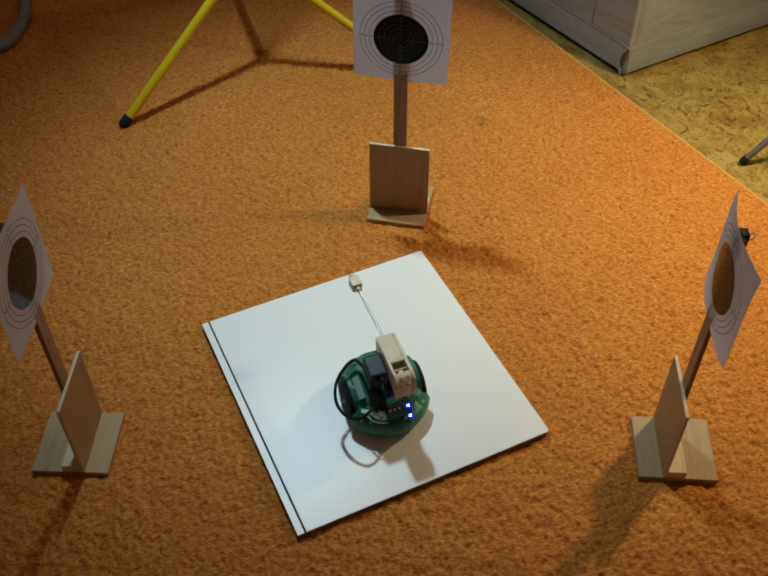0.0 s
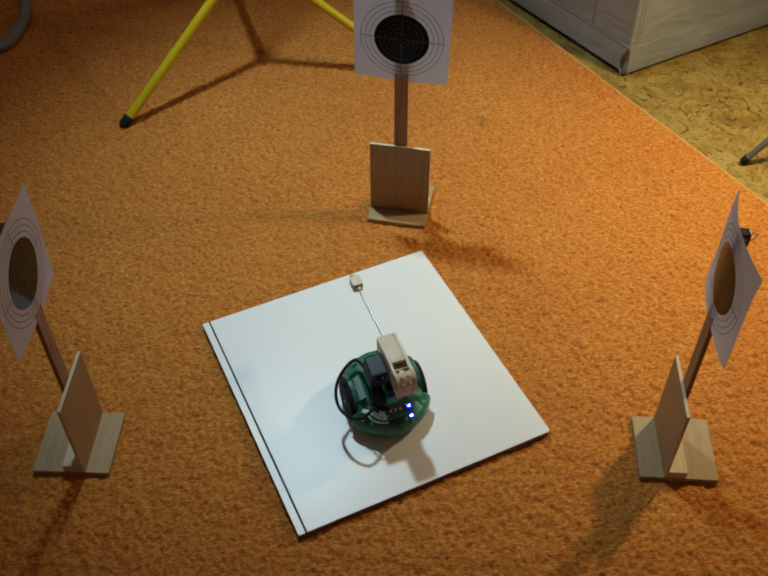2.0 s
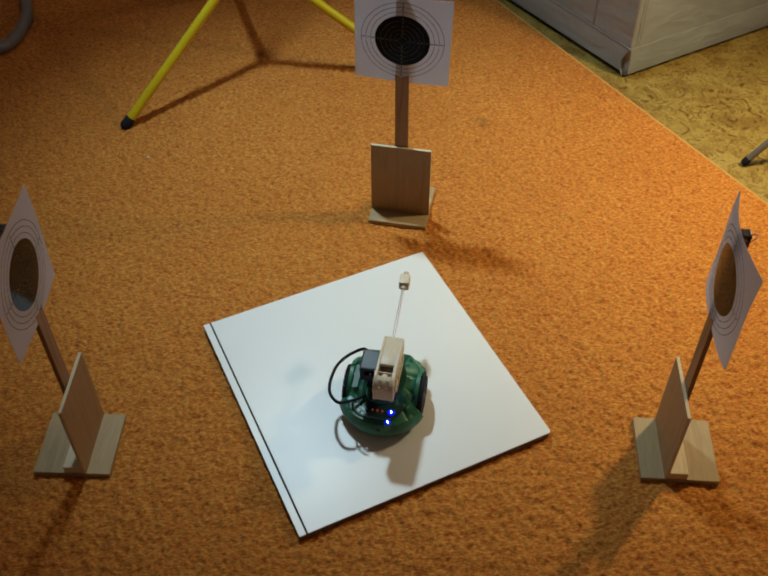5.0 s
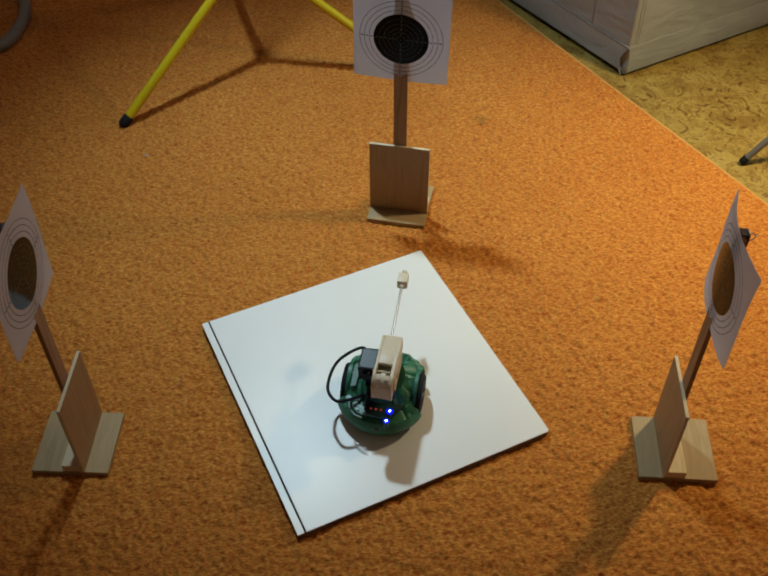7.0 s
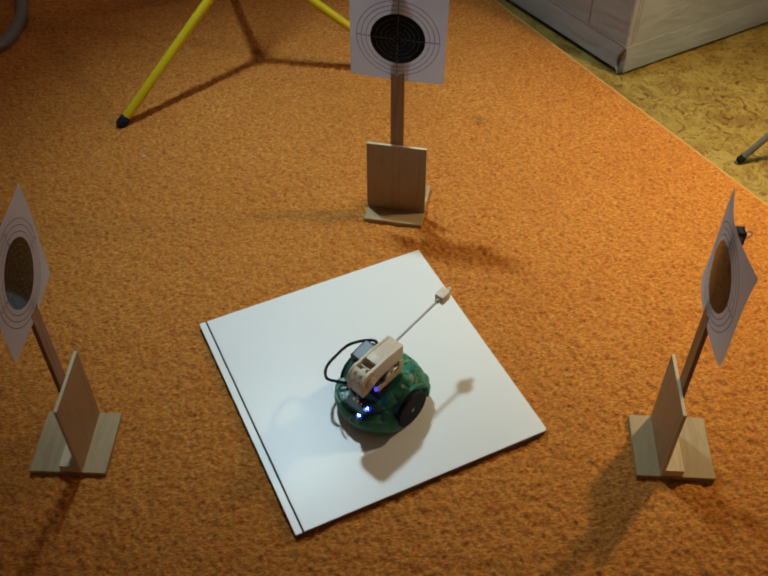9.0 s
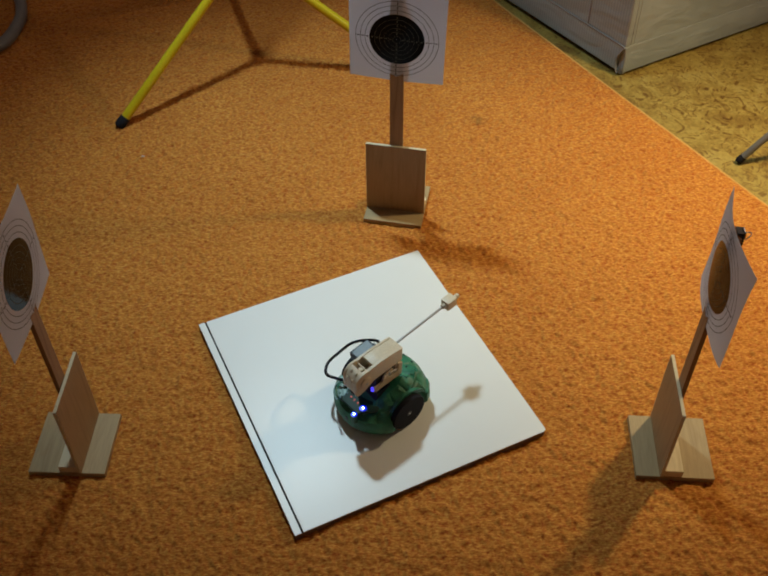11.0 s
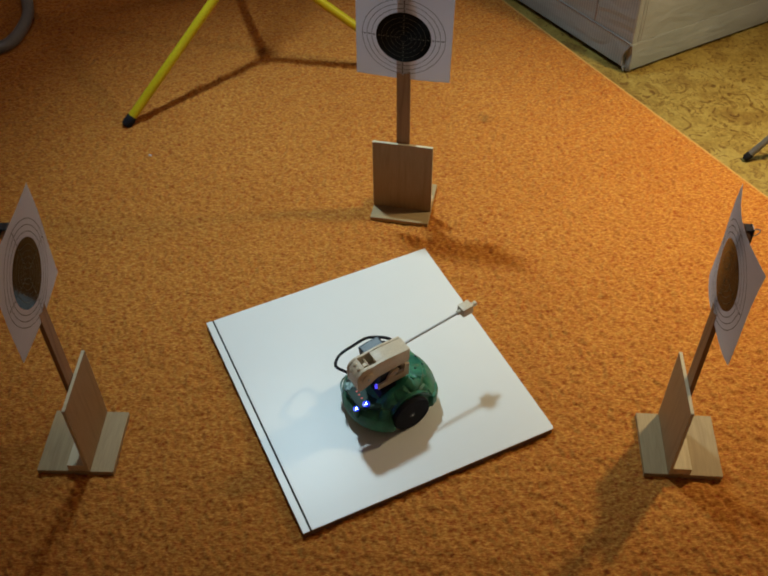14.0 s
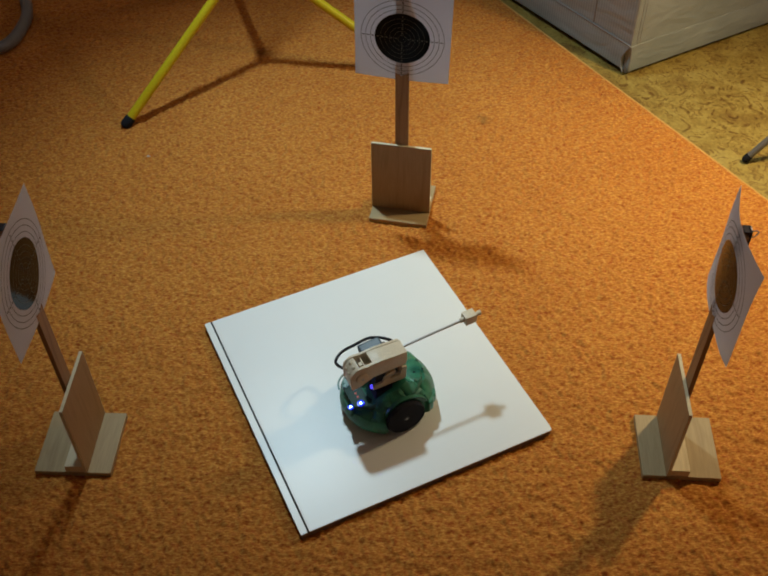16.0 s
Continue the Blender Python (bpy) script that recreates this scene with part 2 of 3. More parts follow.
# ---- mesh helpers ----
def part(name, bm, mat, parent=None, label="", m=None, smooth=None):
    """Links a bmesh as one mesh object under a thing or a part."""
    me = bpy.data.meshes.new(name)
    bmesh.ops.recalc_face_normals(bm, faces=bm.faces)
    bm.to_mesh(me)
    bm.free()
    me.materials.append(mat)
    if smooth is not None:
        me.shade_smooth()
        me.set_sharp_from_angle(angle=radians(smooth))
    ob = new(name, me)
    if parent is not None:
        ob.parent = parent
    if m is not None:
        ob.matrix_basis = m
    if label:
        ob["label"] = label
    return ob


def box(x0, x1, y0, y1, z0, z1, bevel=0.0, seg=2):
    bm = bmesh.new()
    vs = [bm.verts.new((x, y, z)) for z in (z0, z1) for x, y in ((x0, y0), (x1, y0), (x1, y1), (x0, y1))]
    for f in ((0, 3, 2, 1), (4, 5, 6, 7), (0, 1, 5, 4), (1, 2, 6, 5), (2, 3, 7, 6), (3, 0, 4, 7)):
        bm.faces.new([vs[i] for i in f])
    if bevel:
        bmesh.ops.bevel(bm, geom=bm.edges[:], offset=bevel, segments=seg, profile=0.6, affect="EDGES")
    return bm


def tube(points, radius, sides=12, cap=True, bm=None):
    """A round tube along points; radius is a number or one number a point."""
    bm = bm or bmesh.new()
    pts = [Vector(p) for p in points]
    rad = radius if isinstance(radius, (list, tuple)) else [radius] * len(pts)
    rings, side = [], None
    for i, p in enumerate(pts):
        d = (pts[min(i + 1, len(pts) - 1)] - pts[max(i - 1, 0)]).normalized()
        if side is None:
            side = d.orthogonal().normalized()
        side = (side - d * side.dot(d)).normalized()
        up = d.cross(side)
        rings.append([bm.verts.new(p + (side * math.cos(a) + up * math.sin(a)) * rad[i])
                      for a in (2 * math.pi * k / sides for k in range(sides))])
    for a, b in zip(rings, rings[1:]):
        for k in range(sides):
            bm.faces.new((a[k], a[(k + 1) % sides], b[(k + 1) % sides], b[k]))
    if cap:
        bm.faces.new(rings[0][::-1])
        bm.faces.new(rings[-1])
    return bm


def spline(points, n=8):
    """Points along a smooth curve through the given ones."""
    p = [Vector(q) for q in points]
    p = [2 * p[0] - p[1], *p, 2 * p[-1] - p[-2]]
    out = []
    for i in range(1, len(p) - 2):
        for k in range(n):
            t = k / n
            a, b, c, d = p[i - 1:i + 3]
            out.append(0.5 * (2 * b + (c - a) * t + (2 * a - 5 * b + 4 * c - d) * t * t + (3 * b - a - 3 * c + d) * t ** 3))
    out.append(p[-2])
    return out


def extruded(outline, axis_from, axis_to, axis="y", bevel=0.0, seg=2):
    """A prism: an outline of (a, b) pairs pushed along an axis."""
    bm = bmesh.new()

    def at(a, b, s):
        return {"y": (a, s, b), "x": (s, a, b), "z": (a, b, s)}[axis]
    lo = [bm.verts.new(at(a, b, axis_from)) for a, b in outline]
    hi = [bm.verts.new(at(a, b, axis_to)) for a, b in outline]
    bm.faces.new(lo)
    bm.faces.new(hi[::-1])
    for i in range(len(lo)):
        j = (i + 1) % len(lo)
        bm.faces.new((lo[i], hi[i], hi[j], lo[j]))
    if bevel:
        bmesh.ops.recalc_face_normals(bm, faces=bm.faces)
        bmesh.ops.bevel(bm, geom=bm.edges[:], offset=bevel, segments=seg, profile=0.6, affect="EDGES")
    return bm


def lathe(profile, sides=24, axis="z"):
    bm = bmesh.new()
    rings = []
    for r, h in profile:
        ring = []
        for k in range(sides):
            a = 2 * math.pi * k / sides
            c, s = r * math.cos(a), r * math.sin(a)
            ring.append(bm.verts.new((c, s, h) if axis == "z" else (c, h, s) if axis == "y" else (h, c, s)))
        rings.append(ring)
    for a, b in zip(rings, rings[1:]):
        for k in range(sides):
            bm.faces.new((a[k], a[(k + 1) % sides], b[(k + 1) % sides], b[k]))
    bm.faces.new(rings[0])
    bm.faces.new(rings[-1][::-1])
    return bm


def thing(name, m, label, category, group="", kind=""):
    ob = new(name)
    ob.empty_display_size = 0.05
    ob.matrix_basis = m
    return tagged(ob, label, category, group, kind)


# ---- the room ----
X0, X1, Y0, Y1, TOP, LOW = -2.4, 2.6, -1.6, 3.9, 2.5, -0.006


def room():
    tagged(part("floor", box(X0 - 0.1, X1 + 0.1, Y0 - 0.1, Y1 + 0.1, LOW - 0.12, LOW), MAT_OLIVE),
           "yellow-olive marbled floor covering with brown swirls", "floor", kind="structure")
    for name, b in (("wall_north", (X0 - 0.1, X1 + 0.1, Y1, Y1 + 0.1)), ("wall_south", (X0 - 0.1, X1 + 0.1, Y0 - 0.1, Y0)),
                    ("wall_west", (X0 - 0.1, X0, Y0, Y1)), ("wall_east", (X1, X1 + 0.1, Y0, Y1))):
        tagged(part(name, box(*b, LOW, TOP), MAT_WALL), "plain cream painted room wall", "wall", kind="structure")
    tagged(part("ceiling", box(X0 - 0.1, X1 + 0.1, Y0 - 0.1, Y1 + 0.1, TOP, TOP + 0.1), MAT_CEIL),
           "plain white painted ceiling", "ceiling", kind="structure")


EDGE = Vector((0.3566, 2.680, 0))
ALONG = Vector((0.5160, -0.8566, 0))
INTO = Vector((-0.8566, -0.5160, 0))


def carpet():
    """One sheet of twisted pile, tufted where it is near, with a turned-down edge."""
    rng = np.random.default_rng(7)
    step = 0.0032
    us = np.r_[0.0, 0.0, np.arange(0.002, 2.06, step), 2.18, 2.3]
    vs = np.r_[-1.3, -1.1, np.arange(-0.9, 1.9, step), 2.3, 2.9, 3.4]
    U, V = np.meshgrid(us, vs, indexing="ij")

    def soft(h, n):
        for _ in range(n):
            h = (h + np.roll(h, 1, 0) + np.roll(h, -1, 0) + np.roll(h, 1, 1) + np.roll(h, -1, 1)) / 5
        return h / h.std()
    h = 0.0013 * soft(rng.normal(size=U.shape), 1) + 0.0011 * soft(rng.normal(size=U.shape), 4) + 0.0006 * soft(rng.normal(size=U.shape), 30)
    Z = 0.0035 + np.clip(h, -0.0046, 0.0055)
    Z[0, :] = LOW
    Z[1, :] = 0.0025
    Uj = U + 0.0006 * rng.normal(size=U.shape) * (U > 0.003)
    Uj[:4] = U[:4] + 0.0004 * soft(rng.normal(size=U.shape), 8)[:4]
    Z[2:6] = 0.004 + 0.35 * (Z[2:6] - 0.004)
    Vj = V + 0.0006 * rng.normal(size=U.shape)
    P = np.stack([EDGE.x + INTO.x * Uj + ALONG.x * Vj, EDGE.y + INTO.y * Uj + ALONG.y * Vj, Z], -1).reshape(-1, 3)
    a, b = U.shape
    i = (np.arange(a - 1)[:, None] * b + np.arange(b - 1)[None]).ravel()
    F = np.stack([i, i + 1, i + b + 1, i + b], -1)
    me = bpy.data.meshes.new("carpet")
    me.vertices.add(len(P))
    me.vertices.foreach_set("co", P.ravel())
    me.loops.add(F.size)
    me.loops.foreach_set("vertex_index", F.ravel())
    me.polygons.add(len(F))
    me.polygons.foreach_set("loop_start", np.arange(0, F.size, 4))
    me.polygons.foreach_set("loop_total", np.full(len(F), 4))
    me.update()
    me.validate()
    me.shade_smooth()
    me.materials.append(MAT_CARPET)
    rug = tagged(new("carpet", me), "orange twisted-pile carpet with a cut edge", "carpet", kind="structure")
    hem = [EDGE + ALONG * v - INTO * (0.0012 + 0.0006 * math.sin(9 * v)) + Vector((0, 0, 0.0012)) for v in np.linspace(-1.25, 3.3, 160)]
    part("bound_edge", tube(hem, 0.0034, 8), MAT_HEM, rug, "pale yellow bound carpet edge", smooth=60)


# ---- the white panel ----
PANEL_Z = 0.018


def panel():
    m = pose(-0.1515, 0.8474, 0, 0, 0, 25.05)
    w, d = 0.518, 0.547
    t = thing("white_board", m, "square white laminated board with dark groove, lying on carpet", "board")

    def outline(x0, x1, y0, y1, r):
        """A board with one corner worn round."""
        arc = [(x1 - r + r * math.cos(q), y0 + r + r * math.sin(q)) for q in np.linspace(-math.pi / 2, 0, 6)]
        return [(x0, y0), *arc, (x1, y1), (x0, y1)]
    part("panel", extruded(outline(0.0122, w, -0.002, d + 0.002, 0.007), PANEL_Z - 0.0022, PANEL_Z, "z", 0.0008), MAT_LAMINATE, t)
    part("core", extruded(outline(-0.0040, w - 0.0006, -0.0014, d + 0.0014, 0.0066), 0.001, PANEL_Z - 0.0023, "z"), MAT_CHIP, t, "dark raw chipboard core")
    part("edge_strip", box(-0.0046, 0.0088, -0.002, d + 0.002, PANEL_Z - 0.0022, PANEL_Z, 0.0006), MAT_LAMINATE, t)
    part("groove", box(0.0085, 0.0125, -0.0017, d + 0.0017, PANEL_Z - 0.0023, PANEL_Z - 0.0012), MAT_GROOVE, t, "dark groove line")
    return t


# ---- target stands ----
STAND_W, LIP, BACK, STAND_H, BASE_T = 0.1373, 0.0430, 0.1013, 0.2045, 0.0153
BULL_Z, SHEET, LATH_Z = 0.4775, 0.200, 0.0325


def target_stand(m, lean):
    """Stands facing +x: foot plate, upright board, batten behind it and a tall lath."""
    t = thing("target_stand", m, "plywood target stand with tall brown lath", "stand", "target stands round the board")
    w = STAND_W / 2
    part("foot_plate", box(-BACK, LIP, -w, w, 0.0035, BASE_T, 0.0008), MAT_PLYFLAT, t, "pale plywood foot plate")
    part("upright_board", box(-0.0062, 0, -w, w, BASE_T, STAND_H, 0.0006), MAT_BROWNPLY, t, "thin brown plywood upright")
    part("top_edge", box(-0.0060, -0.0002, -w + 0.0006, w - 0.0006, STAND_H, STAND_H + 0.0006), MAT_PLYEDGE, t, "pale cut plywood edge")
    part("side_edge", box(-0.0060, -0.0002, w, w + 0.0006, BASE_T + 0.001, STAND_H - 0.0006), MAT_PLYEDGE, t, "pale cut plywood edge")
    part("side_edge", box(-0.0060, -0.0002, -w - 0.0006, -w, BASE_T + 0.001, STAND_H - 0.0006), MAT_PLYEDGE, t, "pale cut plywood edge")
    part("batten", box(-0.041, -0.0063, -w + 0.001, w - 0.001, BASE_T, BASE_T + 0.017, 0.001), MAT_BATTEN, t, "cream wooden batten")
    part("lath", box(-0.0081, 0, -0.0148, 0.0148, 0, 0.540, 0.0008), MAT_LATH, t, "brown wooden lath", pose(-0.0064, 0, LATH_Z, 0, -lean, 0))
    return t


def target_sheet(m, curl, lean, shift, twist, label):
    """A printed paper target: sheet, black bull, rings and cross hairs, all on one bent surface."""
    t = thing("paper_target", m, label, "paper target", "paper targets")
    s = SHEET / 2

    def at(u, v, off):
        n = shift - curl * u * u / 0.01 + 0.002 * math.sin(26 * v + 3 * u) * (abs(u) / s) - 0.004 * max(0.0, -v / s - 0.6) - twist * (v - u) / s * min(1.0, 1.6 * max(0.0, abs(u) / s - 0.16))
        c, k = math.cos(lean), math.sin(lean)
        return (n + off, c * u - k * v, BULL_Z + k * u + c * v)

    bm = bmesh.new()
    n = 16
    front = [[bm.verts.new(at(-s + 2 * s * i / n, -s + 2 * s * j / n, 0)) for j in range(n + 1)] for i in range(n + 1)]
    rear = [[bm.verts.new(at(-s + 2 * s * i / n, -s + 2 * s * j / n, -0.0004)) for j in range(n + 1)] for i in range(n + 1)]
    for i in range(n):
        for j in range(n):
            bm.faces.new((front[i][j], front[i + 1][j], front[i + 1][j + 1], front[i][j + 1]))
            bm.faces.new((rear[i][j], rear[i][j + 1], rear[i + 1][j + 1], rear[i + 1][j]))
    rim = [(i, 0) for i in range(n)] + [(n, j) for j in range(n)] + [(i, n) for i in range(n, 0, -1)] + [(0, j) for j in range(n, 0, -1)]
    for (a, b), (c, d) in zip(rim, rim[1:] + rim[:1]):
        bm.faces.new((front[a][b], rear[a][b], rear[c][d], front[c][d]))
    part("sheet", bm, MAT_PAPER, t, smooth=40)

    def ring(r0, r1, off, sides=56):
        b = bmesh.new()
        steps = max(1, int((r1 - r0) / 0.006))
        rows = []
        for q in range(steps + 1):
            r = r0 + (r1 - r0) * q / steps
            rows.append([b.verts.new(at(r * math.cos(2 * math.pi * k / sides), r * math.sin(2 * math.pi * k / sides), off)) for k in range(sides)])
        for a, c in zip(rows, rows[1:]):
            for k in range(sides):
                b.faces.new((a[k], c[k], c[(k + 1) % sides], a[(k + 1) % sides]))
        return b

    bull = part("bull", ring(0.0004, 0.0575, 0.0005), MAT_INK, t, "black printed bull")
    for r in (0.0664, 0.0765, 0.0865):
        part("ring", ring(r - 0.0005, r + 0.0005, 0.0005), MAT_RINGINK, t, "thin dark ring line")
    for r in (0.0085, 0.0175, 0.0265, 0.0360, 0.0460):
        part("inner_ring", ring(r - 0.0003, r + 0.0003, 0.0009), MAT_PALELINE, bull, "thin pale ring line")

    def dash(u0, u1, v0, v1, off):
        b = bmesh.new()
        long_u = abs(u1 - u0) > abs(v1 - v0)
        k = 6
        lo, hi = [], []
        for q in range(k + 1):
            if long_u:
                u = u0 + (u1 - u0) * q / k
                lo.append(b.verts.new(at(u, v0, off)))
                hi.append(b.verts.new(at(u, v1, off)))
            else:
                v = v0 + (v1 - v0) * q / k
                lo.append(b.verts.new(at(u0, v, off)))
                hi.append(b.verts.new(at(u1, v, off)))
        for q in range(k):
            b.faces.new((lo[q], lo[q + 1], hi[q + 1], hi[q]))
        return b
    for sgn in (-1, 1):
        for a, c in ((0.0580, 0.0880),):
            part("cross_hair", dash(sgn * a, sgn * c, -0.0003, 0.0003, 0.0007), MAT_RINGINK, t)
            part("cross_hair", dash(-0.0003, 0.0003, sgn * a, sgn * c, 0.0007), MAT_RINGINK, t)
        for k in range(5):
            c = sgn * (0.0130 + 0.0095 * k)
            part("score_mark", dash(c - 0.0018, c + 0.0018, -0.0012, 0.0012, 0.0010), MAT_PALELINE, bull)
            part("score_mark", dash(-0.0011, 0.0011, c - 0.0018, c + 0.0018, 0.0010), MAT_PALELINE, bull)
        for k in range(3):
            c = sgn * (0.0615 + 0.0100 * k)
            part("score_mark", dash(c - 0.0016, c + 0.0016, -0.0015, 0.0015, 0.0010), MAT_RINGINK, t)
            part("score_mark", dash(-0.0013, 0.0013, c - 0.0016, c + 0.0016, 0.0010), MAT_RINGINK, t)
    return t


def binder_clip(m):
    t = thing("binder_clip", m, "small black binder clip with steel wire loop", "clip", "clips on the targets")
    part("spine", box(-0.0060, -0.0003, -0.0080, 0.0080, 0.008, 0.034, 0.0022), MAT_BLACKPLASTIC, t, smooth=40)
    for z in (0.0085, 0.0315):
        part("jaw", box(-0.0050, 0.0072, -0.0080, 0.0080, z, z + 0.002, 0.0006), MAT_BLACKPLASTIC, t)
    part("wire_loop", tube(spline([(-0.0062, -0.005, 0.020), (-0.012, -0.005, 0.025), (-0.016, 0, 0.028), (-0.012, 0.005, 0.025), (-0.0062, 0.005, 0.020)], 5), 0.0009, 6), MAT_STEEL, t, "bright steel wire loop")
    return t


STANDS = (((-0.5580, 1.0470, 0, 0, 0, -2.44), 0.003, 0.00, 0.35, 0.0, "white paper target with black bull, clipped to a lath, flat"),
          ((0.0358, 1.7037, 0, 0, 0, -101.45), 0.004, -0.02, 0.0, 0.0, "white paper target with black bull, hung a little askew"),
          ((0.5207, 1.0295, 0, 0, 0, 176.07), 0.012, 0.00, 0.0, 0.0034, "white paper target with black bull, its edges curled back"))


def targets():
    for p, curl, turn, lean, twist, label in STANDS:
        m = pose(*p)
        target_stand(m, lean)
        hung = m @ pose(-0.0064, 0, LATH_Z, 0, -lean, 0)
        target_sheet(hung @ pose(0.0064, 0, -LATH_Z), curl, turn, -0.0052, twist, label)
        binder_clip(hung @ pose(-0.0082, 0, 0.512))


# ---- the robot ----
ROBOT = (0.0022, 1.1223)
WHEEL = (0.013, 0.0725, 0.040)
OFF = 0.006  # the hull sits a little to the left of the pivot


def robot_shell():
    """A low round hull with flat wheel wells, a flared front rim and a stepped deck."""
    bm = bmesh.new()
    prof = [(0.030, 0.012), (0.076, 0.012), (0.083, 0.018), (0.086, 0.028), (0.085, 0.038), (0.080, 0.047), (0.074, 0.054),
            (0.067, 0.060), (0.0625, 0.0610), (0.0605, 0.0648), (0.052, 0.0668), (0.040, 0.068), (0.020, 0.069), (0.004, 0.069)]
    sides = 120
    rings = []
    for r, z in prof:
        r *= 1.05
        ring = []
        for k in range(sides):
            a = 2 * math.pi * k / sides
            q = r * (1.0 + 0.09 * max(0.0, math.cos(a)) - 0.02 * max(0.0, -math.cos(a)))
            x, y = q * math.cos(a), q * math.sin(a)
            h = z
            if abs(x - WHEEL[0]) < 0.045 and z < 0.0655:
                y = max(-0.063, min(0.063, y))
            # a raised spine and two lengthwise ridges on the deck
            if z > 0.03:
                h += 0.026 * max(0.0, min(1.0, (x + 0.035) / 0.06)) * (z - 0.03) / 0.04
            if z > 0.05:
                h += 0.006 * max(0.0, 1 - abs(abs(y) - 0.040) / 0.012) * (x > -0.03)
                h -= 0.005 * (x < -0.045)
            # panel grooves
            if 0.03 < z < 0.068 and k % 10 == 5:
                h -= 0.0022
            ring.append(bm.verts.new((x, y, h)))
        rings.append(ring)
    for a, b in zip(rings, rings[1:]):
        for k in range(sides):
            bm.faces.new((a[k], a[(k + 1) % sides], b[(k + 1) % sides], b[k]))
    bm.faces.new(rings[0][::-1])
    bm.faces.new(rings[-1])
    return bm


ARM_PARTS = ("arm_cheek", "arm_top", "arm_floor", "arm_tail", "tail_boss", "boss_screw", "trigger_block", "slot_pin", "tail_stud", "muzzle_plate", "arm_saddle")


def robot():
    t = thing("robot", pose(*ROBOT, PANEL_Z, 0, 0, 108.5), "round green plastic robot with cream arm, on white board", "robot")
    shell = part("shell", robot_shell(), MAT_SHELL, t, "glossy dark green plastic shell", pose(0.005, OFF, 0), smooth=28)
    hull = BVHTree.FromPolygons([v.co.copy() for v in shell.data.vertices], [tuple(p.vertices) for p in shell.data.polygons])

    def on_shell(x, y, rz=0):
        """A place on the hull straight under (x, y), turned to its slope."""
        hit, nor, _, _ = hull.ray_cast(Vector((x, y, 0.3)), Vector((0, 0, -1)))
        nor = nor if nor.z > 0 else -nor
        return Matrix.Translation(hit) @ nor.to_track_quat("Z", "Y").to_matrix().to_4x4() @ pose(0, 0, 0, 0, 0, rz)
    # an arch over each wheel and a ridge beside it
    for s in (1, -1):
        lobe = [(0.058, 0.044), (0.078, 0.038), (0.087, 0.044), (0.081, 0.058), (0.074, 0.060), (0.070, 0.070), (0.058, 0.074)]
        part("fender_lobe", extruded([(a, s * b) for a, b in lobe], 0.026, 0.052, "z", 0.004, 3), MAT_SHELL, shell, smooth=40)
        for x, y in ((0.052, 0.020), (0.062, 0.034), (0.074, 0.012)):
            part("shell_screw", lathe([(0.0006, -0.001), (0.0021, -0.001), (0.0021, 0.0007), (0.0006, 0.0009)], 10), MAT_RUBBER, shell, "dark screw", on_shell(x, s * y))
        for x, y, rz, l in ((0.012, 0.049, 20, 0.012), (0.034, 0.034, -25, 0.016), (0.050, 0.046, 35, 0.013), (-0.020, 0.055, 10, 0.012)):
            part("shell_facet", box(-l / 2, l / 2, -0.0040, 0.0040, -0.001, 0.0007, 0.0005), MAT_FACET, shell, "paler green raised patch", on_shell(x, s * y, rz))
        arch = [(WHEEL[0] + 0.047 * math.cos(a), 0.040 + 0.047 * math.sin(a)) for a in np.linspace(0.35, 2.79, 15)]
        arch += [(WHEEL[0] + 0.0425 * math.cos(a), 0.040 + 0.0425 * math.sin(a)) for a in np.linspace(2.79, 0.35, 15)]
        part("wheel_arch", extruded(arch, s * 0.0615, s * 0.0685, "y"), MAT_SHELL, shell, smooth=35)
        part("deck_ridge", extruded([(-0.040, 0.064), (-0.026, 0.075), (0.030, 0.0945), (0.048, 0.090), (0.064, 0.074), (0.064, 0.060), (-0.040, 0.058)], s * 0.036, s * 0.046, "y", 0.0015), MAT_SHELL, shell, smooth=35)
    part("side_panel", box(-0.023, 0.023, -0.0065, 0.0065, -0.0008, 0.0008, 0.0004), MAT_TEAL, shell, "pale teal panel above the wheel", m=pose(-0.004, 0.0520, 0.0860, -30, -16, 0))
    part("rear_deck", extruded([(-0.078, -0.026), (-0.050, -0.046), (-0.034, -0.046), (-0.034, 0.046), (-0.050, 0.046), (-0.078, 0.026)], 0.060, 0.0655, "z", 0.0012), MAT_DARKGREEN, shell, "dark clear cover over the circuit board", smooth=35)
    part("rear_button", lathe([(0.002, -0.0885), (0.005, -0.0875), (0.005, -0.078), (0.002, -0.077)], 14, "x"), MAT_BLACKPLASTIC, shell, m=pose(0, -0.005, 0.036))
    for x, y, rz, l in ((-0.062, 0.038, 30, 0.020), (-0.066, 0.028, 28, 0.018), (-0.046, 0.055, 60, 0.014), (0.005, 0.052, 82, 0.030), (0.010, -0.052, 96, 0.026)):
        part("deck_label", box(-l / 2, l / 2, -0.0045, 0.0045, 0, 0.0012, 0.0004), MAT_TEAL, shell, "pale teal label", m=pose(x, y, 0.0655 if x < -0.03 else 0.0800, 0, 0, rz))
    for x, y, z in ((-0.058, -0.020, 0.0), (-0.078, -0.017, -0.004)):
        part("blue_light", lathe([(0.0017, 0.062), (0.0021, 0.0665), (0.0018, 0.0680), (0.0006, 0.0686)], 12), MAT_BLUELED, t, "lit blue lamp", m=pose(x, y, z + 0.0015))
